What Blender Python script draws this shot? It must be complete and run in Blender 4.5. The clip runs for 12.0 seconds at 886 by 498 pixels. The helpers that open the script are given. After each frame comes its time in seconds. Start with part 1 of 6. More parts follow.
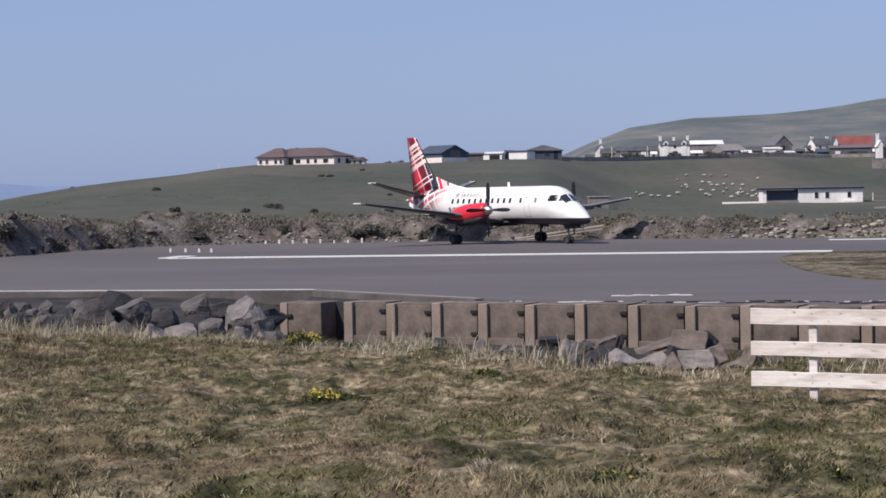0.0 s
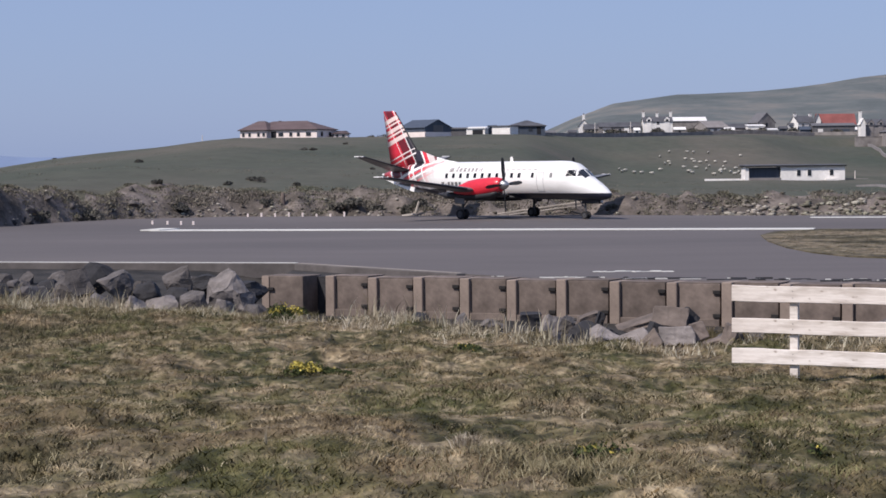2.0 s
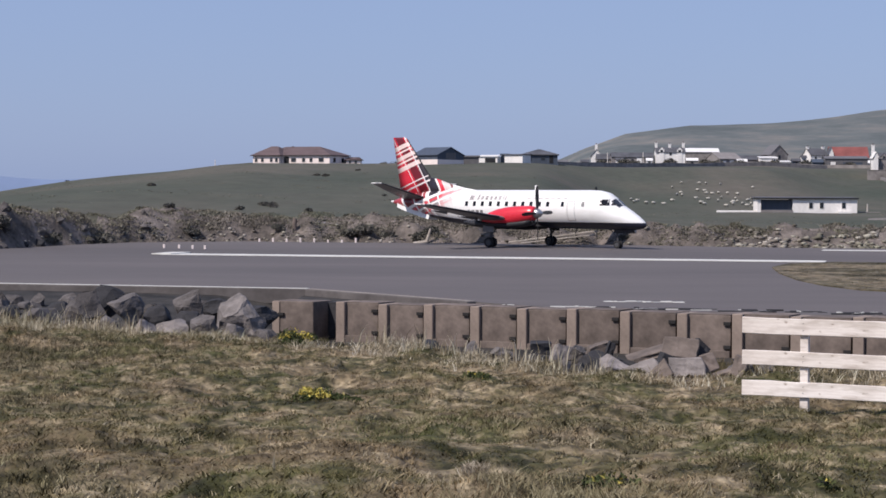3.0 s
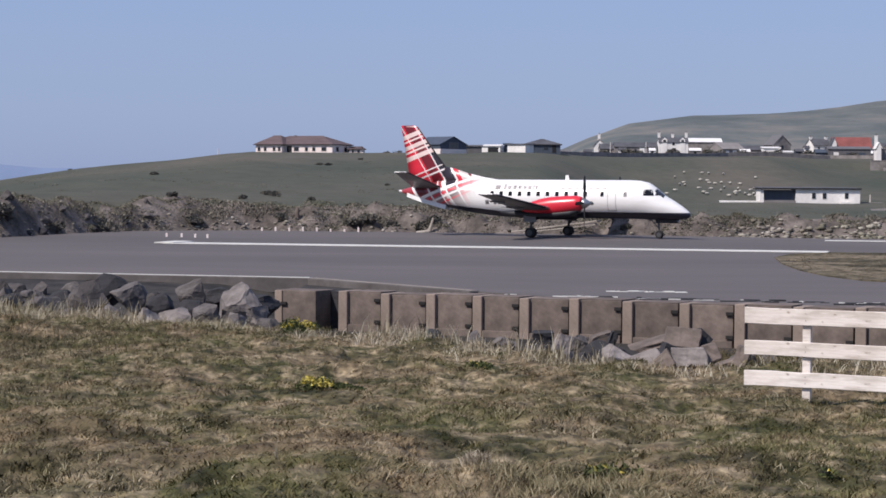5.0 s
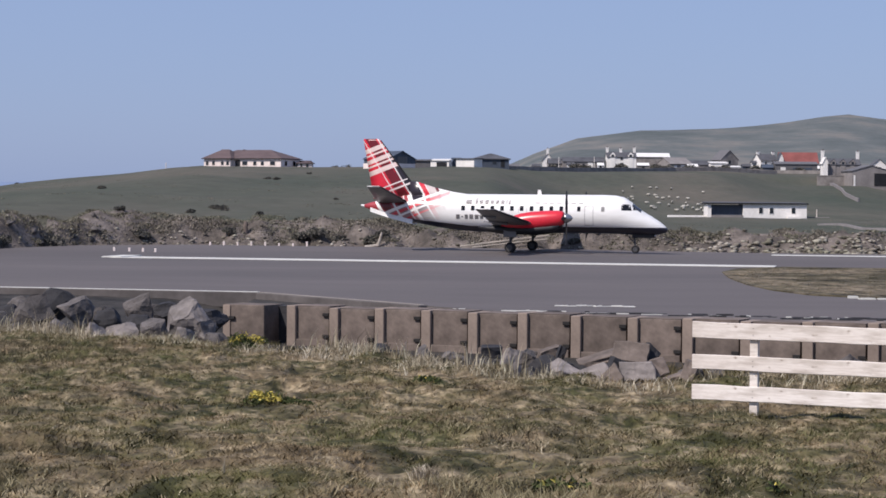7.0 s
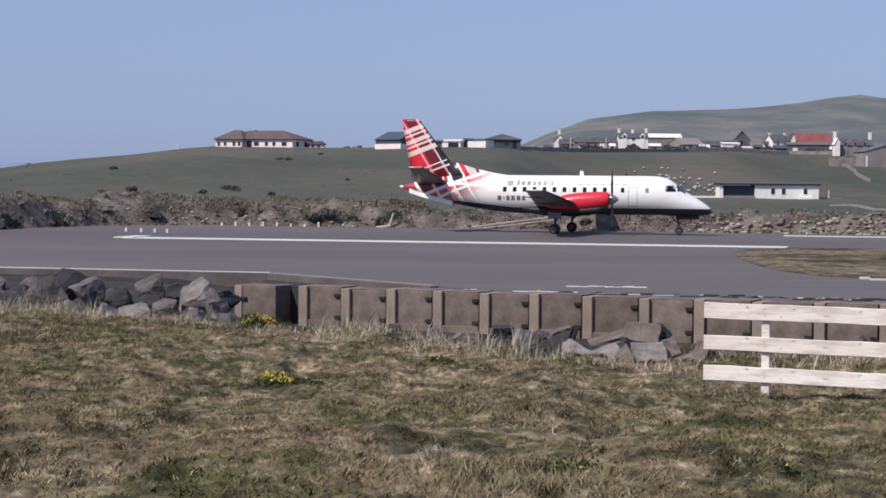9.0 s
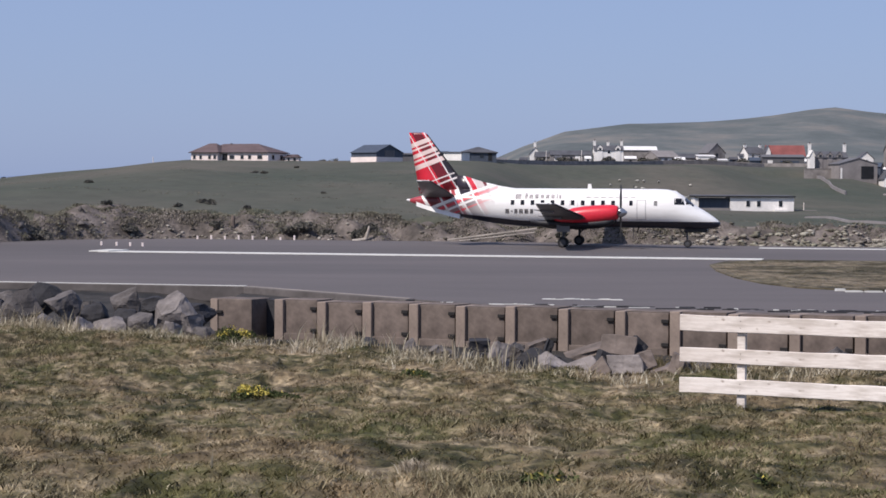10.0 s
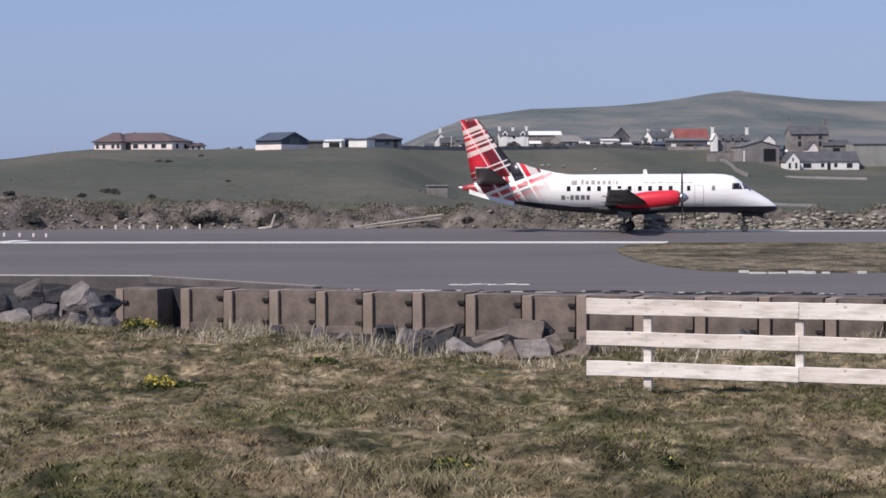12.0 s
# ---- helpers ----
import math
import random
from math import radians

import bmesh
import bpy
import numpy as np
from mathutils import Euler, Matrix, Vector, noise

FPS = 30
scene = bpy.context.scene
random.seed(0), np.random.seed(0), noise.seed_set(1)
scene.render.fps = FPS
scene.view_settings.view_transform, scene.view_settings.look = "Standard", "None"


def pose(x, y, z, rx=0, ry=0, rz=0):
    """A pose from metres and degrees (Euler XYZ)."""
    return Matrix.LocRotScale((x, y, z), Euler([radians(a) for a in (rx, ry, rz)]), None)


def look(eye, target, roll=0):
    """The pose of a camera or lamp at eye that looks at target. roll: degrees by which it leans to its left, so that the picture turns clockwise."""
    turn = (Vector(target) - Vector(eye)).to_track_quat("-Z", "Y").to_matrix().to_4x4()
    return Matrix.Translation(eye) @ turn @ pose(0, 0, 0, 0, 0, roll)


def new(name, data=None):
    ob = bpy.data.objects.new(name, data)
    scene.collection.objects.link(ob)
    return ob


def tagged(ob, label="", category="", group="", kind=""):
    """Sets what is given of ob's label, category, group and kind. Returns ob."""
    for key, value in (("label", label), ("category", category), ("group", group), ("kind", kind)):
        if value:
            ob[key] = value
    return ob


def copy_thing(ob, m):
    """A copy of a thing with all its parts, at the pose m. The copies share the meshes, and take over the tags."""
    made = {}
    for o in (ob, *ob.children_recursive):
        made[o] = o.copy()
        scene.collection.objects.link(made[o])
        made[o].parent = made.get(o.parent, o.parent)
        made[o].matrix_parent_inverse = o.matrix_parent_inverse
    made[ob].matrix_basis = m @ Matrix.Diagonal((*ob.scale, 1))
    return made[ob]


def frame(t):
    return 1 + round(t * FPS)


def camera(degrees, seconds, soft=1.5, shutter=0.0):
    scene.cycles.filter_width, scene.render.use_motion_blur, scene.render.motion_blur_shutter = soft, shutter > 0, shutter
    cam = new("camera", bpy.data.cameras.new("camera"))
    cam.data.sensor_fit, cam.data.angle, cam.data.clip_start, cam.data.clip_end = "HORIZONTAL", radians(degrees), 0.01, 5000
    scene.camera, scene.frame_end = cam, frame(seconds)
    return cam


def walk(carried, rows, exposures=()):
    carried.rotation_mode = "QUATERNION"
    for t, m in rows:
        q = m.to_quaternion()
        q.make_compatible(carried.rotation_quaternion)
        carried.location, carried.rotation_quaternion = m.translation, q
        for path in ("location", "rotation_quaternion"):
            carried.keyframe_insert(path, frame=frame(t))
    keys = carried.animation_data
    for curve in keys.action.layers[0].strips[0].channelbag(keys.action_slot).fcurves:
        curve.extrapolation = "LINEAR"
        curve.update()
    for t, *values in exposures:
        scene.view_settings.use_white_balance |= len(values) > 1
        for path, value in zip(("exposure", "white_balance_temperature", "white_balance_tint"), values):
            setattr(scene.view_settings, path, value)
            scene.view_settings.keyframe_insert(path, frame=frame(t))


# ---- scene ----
# ---- camera: a hand-held zoom from a grassy rise, panning after the aircraft ----
EYE = (0.0, 0.0, 3.15)


def aim(yaw, pitch, roll):
    a, b = radians(yaw), radians(pitch)
    way = Vector((math.sin(a) * math.cos(b), math.cos(a) * math.cos(b), math.sin(b)))
    return look(EYE, Vector(EYE) + way * 100, roll)


cam = camera(25, 12.0, soft=1.68)
PAN = [(0.0, -1.503, -1.517, -1.049), (0.5, -0.982, -1.545, -1.074), (1.0, -0.998, -1.757, -0.881), (1.5, -0.856, -2.221, -0.666),
       (2.0, -1.003, -2.254, -0.556), (2.5, -1.446, -1.522, -0.18), (3.0, -1.319, -1.463, 0.24), (4.8, -1.626, -1.87, -0.09),
       (5.0, -1.392, -1.766, 0.375), (5.5, -1.499, -1.67, 0.608), (6.0, -2.013, -1.056, 0.408), (6.5, -1.868, -1.194, 0.333),
       (7.0, 0.077, -1.343, 0.45), (7.2, 0.14, -1.37, 0.44), (8.8, -0.24, -1.85, 0.44), (9.0, -0.25, -1.9, 0.456),
       (9.5, 0.001, -1.599, 0.218), (10.0, 0.435, -1.524, 0.341), (10.5, 1.086, -1.74, 0.49), (11.0, 1.864, -1.804, 0.167),
       (11.5, 2.48, -2.075, 0.004), (12.0, 3.117, -1.912, -0.307)]
walk(cam, [(t, aim(*p)) for t, *p in PAN], exposures=((0.0, 0.0, 6250, 13), (12.0, 0.0, 6250, 13)))

# ---- world and sun: clear, slightly hazy maritime daylight ----
SUN_AZ, SUN_EL = -129.0, 47.0  # degrees clockwise from +y; height
world = bpy.data.worlds.new("sky")
scene.world = world
world.use_nodes = True
wn = world.node_tree.nodes
wl = world.node_tree.links
sky = wn.new("ShaderNodeTexSky")
sky.sky_type = 'NISHITA'
sky.sun_disc = False
sky.sun_elevation = radians(SUN_EL)
sky.sun_rotation = radians(SUN_AZ)
sky.air_density, sky.dust_density, sky.ozone_density = 1.0, 1.0, 3.0
tint = wn.new("ShaderNodeMix")  # sea haze evens the sky out
tint.data_type, tint.blend_type = 'RGBA', 'MIX'
tint.inputs[0].default_value = 0.72
wl.new(sky.outputs[0], tint.inputs[6])
tint.inputs[7].default_value = (3.02, 3.91, 6.36, 1)
wl.new(tint.outputs[2], wn["Background"].inputs[0])
wn["Background"].inputs[1].default_value = 0.102
sun = new("sun", bpy.data.lights.new("sun", 'SUN'))
sun.data.energy, sun.data.angle, sun.data.color = 5.0, radians(0.6), (1.0, 0.91, 0.80)
sa, se = radians(SUN_AZ), radians(SUN_EL)
sun.matrix_world = look((60 * math.sin(sa) * math.cos(se), 60 * math.cos(sa) * math.cos(se), 60 * math.sin(se)), (0, 0, 0))


# ---- materials ----
def nodes_of(name):
    m = bpy.data.materials.new(name)
    m.use_nodes = True
    return m, m.node_tree.nodes, m.node_tree.links, m.node_tree.nodes["Principled BSDF"]


def ramp_node(n, stops):
    r = n.new("ShaderNodeValToRGB")
    e = r.color_ramp.elements
    while len(e) < len(stops):
        e.new(0.5)
    for i, (p, c) in enumerate(stops):
        e[i].position, e[i].color = p, (*c, 1)
    return r


def mixed(n, l, a, b, fac, kind='MIX'):
    x = n.new("ShaderNodeMix")
    x.data_type, x.blend_type = 'RGBA', kind
    for sock, v in ((x.inputs[0], fac), (x.inputs[6], a), (x.inputs[7], b)):
        if isinstance(v, bpy.types.NodeSocket):
            l.new(v, sock)
        elif isinstance(v, tuple):
            sock.default_value = (*v, 1)
        else:
            sock.default_value = v
    return x.outputs[2]


def noise_of(n, l, scale, detail=4, stretch=None, rough=0.55):
    co = n.new("ShaderNodeTexCoord")
    t = n.new("ShaderNodeTexNoise")
    t.inputs["Scale"].default_value, t.inputs["Detail"].default_value, t.inputs["Roughness"].default_value = scale, detail, rough
    if stretch:
        mp = n.new("ShaderNodeMapping")
        mp.inputs["Scale"].default_value = stretch
        l.new(co.outputs["Object"], mp.inputs[0])
        l.new(mp.outputs[0], t.inputs[0])
    else:
        l.new(co.outputs["Object"], t.inputs[0])
    return t.outputs[0]


def mat(name, base, rough=0.75, metal=0.0, var=0.22, coarse=0.6, fine=9.0, bump=0.25, dist=0.02, stretch=None, per=0.0, spec=0.3):
    """A surface of one base colour with stains, grain and relief; per: how far alike pieces differ."""
    m, n, l, b = nodes_of(name)
    lo = tuple(c * (1 - var) for c in base)
    hi = tuple(min(0.95, c * (1 + var)) for c in base)
    big, small = noise_of(n, l, coarse, 3, stretch), noise_of(n, l, fine, 5, stretch)
    r1 = ramp_node(n, [(0.3, lo), (0.7, hi)])
    l.new(big, r1.inputs[0])
    r2 = ramp_node(n, [(0.25, (0.5 + 0.3 * (1 - var),) * 3), (0.75, (1.0,) * 3)])
    l.new(small, r2.inputs[0])
    col = mixed(n, l, r1.outputs[0], r2.outputs[0], 0.8, 'MULTIPLY')
    if per:
        oi = n.new("ShaderNodeObjectInfo")
        r3 = ramp_node(n, [(0, (1 - per,) * 3), (1, (1.0, 1.0, 1.0))])
        l.new(oi.outputs["Random"], r3.inputs[0])
        col = mixed(n, l, col, r3.outputs[0], 1.0, 'MULTIPLY')
    l.new(col, b.inputs["Base Color"])
    b.inputs["Roughness"].default_value, b.inputs["Metallic"].default_value = rough, metal
    b.inputs["Specular IOR Level"].default_value = spec
    if bump:
        bp = n.new("ShaderNodeBump")
        bp.inputs["Strength"].default_value, bp.inputs["Distance"].default_value = bump, dist
        l.new(small, bp.inputs["Height"])
        l.new(bp.outputs[0], b.inputs["Normal"])
    return m


def patchy(name, stops, coarse, fine, rough=0.9, bump=0.4, dist=0.05, stretch=None, shade=0.6):
    """Grass, moor or soil: colours by a broad noise, broken up by a fine one."""
    m, n, l, b = nodes_of(name)
    big, small = noise_of(n, l, coarse, 6, stretch, 0.62), noise_of(n, l, fine, 6, stretch, 0.65)
    r = ramp_node(n, stops)
    l.new(big, r.inputs[0])
    r2 = ramp_node(n, [(0.3, (shade,) * 3), (0.7, (1.0,) * 3)])
    l.new(small, r2.inputs[0])
    l.new(mixed(n, l, r.outputs[0], r2.outputs[0], 0.9, 'MULTIPLY'), b.inputs["Base Color"])
    b.inputs["Roughness"].default_value, b.inputs["Specular IOR Level"].default_value = rough, 0.15
    bp = n.new("ShaderNodeBump")
    bp.inputs["Strength"].default_value, bp.inputs["Distance"].default_value = bump, dist
    l.new(small, bp.inputs["Height"])
    l.new(bp.outputs[0], b.inputs["Normal"])
    return m


def island_mat(name, stops, rough=0.8, trans=0.0):
    """Blades and leaves: each its own colour."""
    m, n, l, b = nodes_of(name)
    g = n.new("ShaderNodeNewGeometry")
    r = ramp_node(n, stops)
    l.new(g.outputs["Random Per Island"], r.inputs[0])
    big = noise_of(n, l, 0.35, 3)
    r2 = ramp_node(n, [(0.3, (0.62, 0.66, 0.55)), (0.7, (1.0, 1.0, 1.0))])
    l.new(big, r2.inputs[0])
    l.new(mixed(n, l, r.outputs[0], r2.outputs[0], 1.0, 'MULTIPLY'), b.inputs["Base Color"])
    b.inputs["Roughness"].default_value, b.inputs["Specular IOR Level"].default_value = rough, 0.2
    return m


def sward(name, green, brown, pale, k=1.0, blade=True):
    """Turf, as blades or as the ground under them: green, brown and bleached patches, broken up tuft by tuft."""
    m, n, l, b = nodes_of(name)
    flat = (1, 0.6, 0.4)
    r1 = ramp_node(n, [(0.40, green), (0.5, tuple((p + q) / 2 for p, q in zip(green, brown))), (0.58, brown)])
    l.new(noise_of(n, l, 0.75 * k, 5, flat, 0.65), r1.inputs[0])
    r2 = ramp_node(n, [(0.48, (0, 0, 0)), (0.66, (0.85, 0.85, 0.85))])
    l.new(noise_of(n, l, 3.6 * k, 4, flat, 0.6), r2.inputs[0])
    col = mixed(n, l, r1.outputs[0], pale, r2.outputs[0])
    r4 = ramp_node(n, [(0.35, (0.35, 0.355, 0.335)), (0.57, (0.98, 0.98, 0.98))])
    l.new(noise_of(n, l, 1.5 * k, 4, flat, 0.6), r4.inputs[0])
    col = mixed(n, l, col, r4.outputs[0], 1.0, 'MULTIPLY')
    r5 = ramp_node(n, [(0.36, (0.52, 0.51, 0.50)), (0.64, (1.36, 1.33, 1.28))])
    tuft = noise_of(n, l, 9.0 * k, 3, flat, 0.55)
    l.new(tuft, r5.inputs[0])
    col = mixed(n, l, col, r5.outputs[0], 1.0, 'MULTIPLY')
    if blade:
        g = n.new("ShaderNodeNewGeometry")
        r3 = ramp_node(n, [(0.0, (0.84, 0.85, 0.83)), (0.7, (1.03, 1.03, 1.0)), (1.0, (1.22, 1.2, 1.15))])
        l.new(g.outputs["Random Per Island"], r3.inputs[0])
        col = mixed(n, l, col, r3.outputs[0], 1.0, 'MULTIPLY')
    else:
        grain = noise_of(n, l, 38.0 * k, 4, (1, 0.5, 1), 0.65)
        r3 = ramp_node(n, [(0.3, (0.72, 0.72, 0.70)), (0.7, (1.05, 1.05, 1.02))])
        l.new(grain, r3.inputs[0])
        col = mixed(n, l, col, r3.outputs[0], 1.0, 'MULTIPLY')
        for h, q, d in ((tuft, 0.8, 0.06), (grain, 0.7, 0.02)):
            bp = n.new("ShaderNodeBump")
            bp.inputs["Strength"].default_value, bp.inputs["Distance"].default_value = q, d / k
            l.new(h, bp.inputs["Height"])
            if b.inputs["Normal"].is_linked:
                l.new(b.inputs["Normal"].links[0].from_socket, bp.inputs["Normal"])
            l.new(bp.outputs[0], b.inputs["Normal"])
    l.new(col, b.inputs["Base Color"])
    b.inputs["Roughness"].default_value, b.inputs["Specular IOR Level"].default_value = 0.85, 0.15
    return m


TURF = (0.100, 0.100, 0.041), (0.176, 0.136, 0.085), (0.38, 0.312, 0.212)
VERGE = (0.125, 0.112, 0.072), (0.19, 0.158, 0.115), (0.27, 0.23, 0.175)
M = {
    "turf": sward("turf", *TURF, blade=False),
    # ditch tone is darkened to hold the deep shade between boulders
    "ditch": patchy("ditch", [(0.35, (0.026, 0.025, 0.024)), (0.65, (0.066, 0.060, 0.055))], 0.8, 6.0),
    "bank": patchy("bank", [(0.34, (0.08, 0.07, 0.062)), (0.5, (0.15, 0.128, 0.114)), (0.66, (0.27, 0.23, 0.205))], 0.5, 3.0, bump=0.8, dist=0.3),
    "field": patchy("field", [(0.32, (0.062, 0.072, 0.052)), (0.5, (0.086, 0.087, 0.066)), (0.68, (0.128, 0.113, 0.09))], 0.026, 0.5, bump=0.4, dist=0.3, stretch=(1, 0.3, 1), shade=0.7),
    # moor colours are greyed and blued to include distance haze
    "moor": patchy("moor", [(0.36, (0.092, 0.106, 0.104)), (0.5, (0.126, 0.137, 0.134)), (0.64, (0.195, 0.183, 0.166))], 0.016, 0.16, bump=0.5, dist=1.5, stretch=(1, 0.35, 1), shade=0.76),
    "asphalt": None,
    "line": mat("line_paint", (0.62, 0.61, 0.57), 0.7, var=0.12, coarse=0.5, fine=4, bump=0.1),
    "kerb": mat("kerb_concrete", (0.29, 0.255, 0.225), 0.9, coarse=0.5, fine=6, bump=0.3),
    "panel": mat("weathered_panel", (0.182, 0.145, 0.125), 0.9, var=0.34, coarse=1.6, fine=9, bump=0.3, per=0.3),
    "pier": mat("pale_pier", (0.275, 0.218, 0.182), 0.9, var=0.2, coarse=1.5, fine=10, bump=0.3, per=0.15),
    # concrete darkened to carry the shade of the kerb's upright face
    "kerb_shade": mat("shaded_concrete", (0.102, 0.091, 0.088), 0.9, var=0.3, coarse=0.6, fine=5, bump=0.4),
    "pale_stone": mat("pale_stone", (0.34, 0.30, 0.255), 0.9, var=0.3, coarse=1.5, fine=8, bump=0.5, dist=0.04, per=0.4),
    "iron": mat("black_iron", (0.018, 0.016, 0.016), 0.7, var=0.3),
    "timber": None,
    "rock": mat("armour_rock", (0.128, 0.115, 0.112), 0.9, var=0.42, coarse=1.3, fine=7, bump=0.8, dist=0.06, per=0.45),
    "rock_pale": mat("pale_grey_rock", (0.27, 0.24, 0.228), 0.9, var=0.38, coarse=1.6, fine=8, bump=0.7, dist=0.05, per=0.3),
    "slab": mat("brown_slab", (0.20, 0.162, 0.14), 0.9, var=0.35, coarse=1.6, fine=8, bump=0.6, dist=0.04, per=0.3),
    "driftwood": mat("grey_driftwood", (0.40, 0.355, 0.31), 0.9, var=0.3, coarse=1.2, fine=9, bump=0.4, stretch=(0.5, 4, 4)),
    # dark stone, also used where gaps and voids lie in shade
    "rock_dark": mat("dark_rock_and_gaps", (0.036, 0.035, 0.039), 0.85, var=0.3, coarse=1.1, fine=7, bump=0.6, dist=0.05),
    "water": mat("sea", (0.05, 0.09, 0.15), 0.25, var=0.1, coarse=0.02, fine=0.3, bump=0.4, dist=0.3, spec=0.5),
    # sea haze is put into this blue base colour
    "haze_land": mat("hazy_hills", (0.17, 0.225, 0.35), 1.0, var=0.05, coarse=0.002, fine=0.01, bump=0),
}


def asphalt():
    m, n, l, b = nodes_of("asphalt")
    big, mid, fine = noise_of(n, l, 0.05, 4, (0.35, 1.0, 1)), noise_of(n, l, 0.4, 5, (0.45, 1, 1)), noise_of(n, l, 14, 3)
    r = ramp_node(n, [(0.3, (0.100, 0.089, 0.087)), (0.55, (0.125, 0.110, 0.107)), (0.75, (0.148, 0.129, 0.124))])
    l.new(big, r.inputs[0])
    r2 = ramp_node(n, [(0.3, (0.9,) * 3), (0.7, (1.0,) * 3)])
    l.new(mid, r2.inputs[0])
    r3 = ramp_node(n, [(0.3, (0.7,) * 3), (0.7, (1.0,) * 3)])
    l.new(fine, r3.inputs[0])
    c = mixed(n, l, mixed(n, l, r.outputs[0], r2.outputs[0], 1.0, 'MULTIPLY'), r3.outputs[0], 0.7, 'MULTIPLY')
    l.new(c, b.inputs["Base Color"])
    b.inputs["Roughness"].default_value, b.inputs["Specular IOR Level"].default_value = 0.85, 0.3
    bp = n.new("ShaderNodeBump")
    bp.inputs["Strength"].default_value, bp.inputs["Distance"].default_value = 0.3, 0.01
    l.new(fine, bp.inputs["Height"])
    l.new(bp.outputs[0], b.inputs["Normal"])
    return m


def timber():
    """Bleached softwood: fine grain along the board, grey weather stains and dark knots."""
    m, n, l, b = nodes_of("bleached_timber")
    grain, stain, knot = noise_of(n, l, 3.0, 5, (1.2, 5, 16), 0.6), noise_of(n, l, 1.6, 4, (1.0, 3, 4.5), 0.6), noise_of(n, l, 4.5, 2, (1, 1, 1.6))
    r1 = ramp_node(n, [(0.3, (0.66, 0.60, 0.555)), (0.7, (0.82, 0.775, 0.735))])
    l.new(grain, r1.inputs[0])
    r2 = ramp_node(n, [(0.40, (0.76, 0.74, 0.72)), (0.56, (1.0, 1.0, 1.0))])
    l.new(stain, r2.inputs[0])
    r3 = ramp_node(n, [(0.27, (0.42, 0.36, 0.31)), (0.33, (1.0, 1.0, 1.0))])
    l.new(knot, r3.inputs[0])
    oi = n.new("ShaderNodeObjectInfo")
    r4 = ramp_node(n, [(0.0, (0.9, 0.88, 0.86)), (1.0, (1.0, 1.0, 1.0))])
    l.new(oi.outputs["Random"], r4.inputs[0])
    col = mixed(n, l, mixed(n, l, r1.outputs[0], r2.outputs[0], 1.0, 'MULTIPLY'), r3.outputs[0], 1.0, 'MULTIPLY')
    l.new(mixed(n, l, col, r4.outputs[0], 1.0, 'MULTIPLY'), b.inputs["Base Color"])
    b.inputs["Roughness"].default_value, b.inputs["Specular IOR Level"].default_value = 0.85, 0.2
    bp = n.new("ShaderNodeBump")
    bp.inputs["Strength"].default_value, bp.inputs["Distance"].default_value = 0.35, 0.004
    l.new(grain, bp.inputs["Height"])
    l.new(bp.outputs[0], b.inputs["Normal"])
    return m


M["asphalt"] = asphalt()
M["timber"] = timber()


# ---- mesh helpers ----
def part(name, bm, material, parent=None, label="", smooth=False):
    me = bpy.data.meshes.new(name)
    bmesh.ops.recalc_face_normals(bm, faces=bm.faces)
    bm.to_mesh(me)
    bm.free()
    mats = material if isinstance(material, (list, tuple)) else [material]
    for m in mats:
        me.materials.append(m)
    if smooth:
        me.polygons.foreach_set("use_smooth", [True] * len(me.polygons))
    ob = new(name, me)
    if parent:
        ob.parent = parent
    if label:
        ob["label"] = label
    return ob


def raw(name, verts, faces, material, parent=None, label="", smooth=False):
    me = bpy.data.meshes.new(name)
    me.from_pydata(verts, [], faces)
    me.materials.append(material)
    if smooth:
        me.polygons.foreach_set("use_smooth", [True] * len(me.polygons))
    ob = new(name, me)
    if parent:
        ob.parent = parent
    if label:
        ob["label"] = label
    return ob


def box(bm, x0, x1, y0, y1, z0, z1, bevel=0.0):
    """Adds a box to bm, its edges rounded by bevel."""
    g = bmesh.ops.create_cube(bm, size=1.0)["verts"]
    for v in g:
        v.co = Vector(((x0 + x1) / 2 + v.co.x * (x1 - x0), (y0 + y1) / 2 + v.co.y * (y1 - y0), (z0 + z1) / 2 + v.co.z * (z1 - z0)))
    if bevel:
        es = list({e for v in g for e in v.link_edges})
        bmesh.ops.bevel(bm, geom=es, offset=bevel, segments=2, affect='EDGES', profile=0.6)
    return bm


def boxes(*rows, bevel=0.0):
    bm = bmesh.new()
    for r in rows:
        box(bm, *r, bevel=bevel)
    return bm


def slab(points, z0, z1):
    """A prism over a plan outline."""
    bm = bmesh.new()
    top = [bm.verts.new((x, y, z1)) for x, y in points]
    low = [bm.verts.new((x, y, z0)) for x, y in points]
    bm.faces.new(top)
    bm.faces.new(low[::-1])
    for i in range(len(points)):
        j = (i + 1) % len(points)
        bm.faces.new((top[i], low[i], low[j], top[j]))
    bmesh.ops.triangulate(bm, faces=[f for f in bm.faces if len(f.verts) > 4])
    return bm


def rod(bm, a, b, r0, r1=None, seg=8):
    """A tapered round bar from a to b."""
    a, b = Vector(a), Vector(b)
    r1 = r0 if r1 is None else r1
    m = Matrix.Translation((a + b) / 2) @ (b - a).to_track_quat('Z', 'Y').to_matrix().to_4x4()
    bmesh.ops.create_cone(bm, cap_ends=True, segments=seg, radius1=r0, radius2=r1, depth=(b - a).length, matrix=m)
    return bm


def loft(rings, caps=True):
    bm = bmesh.new()
    vs = [[bm.verts.new(p) for p in ring] for ring in rings]
    k = len(rings[0])
    for a, b in zip(vs, vs[1:]):
        for i in range(k):
            bm.faces.new((a[i], a[(i + 1) % k], b[(i + 1) % k], b[i]))
    if caps:
        bm.faces.new(vs[0])
        bm.faces.new(vs[-1])
    return bm


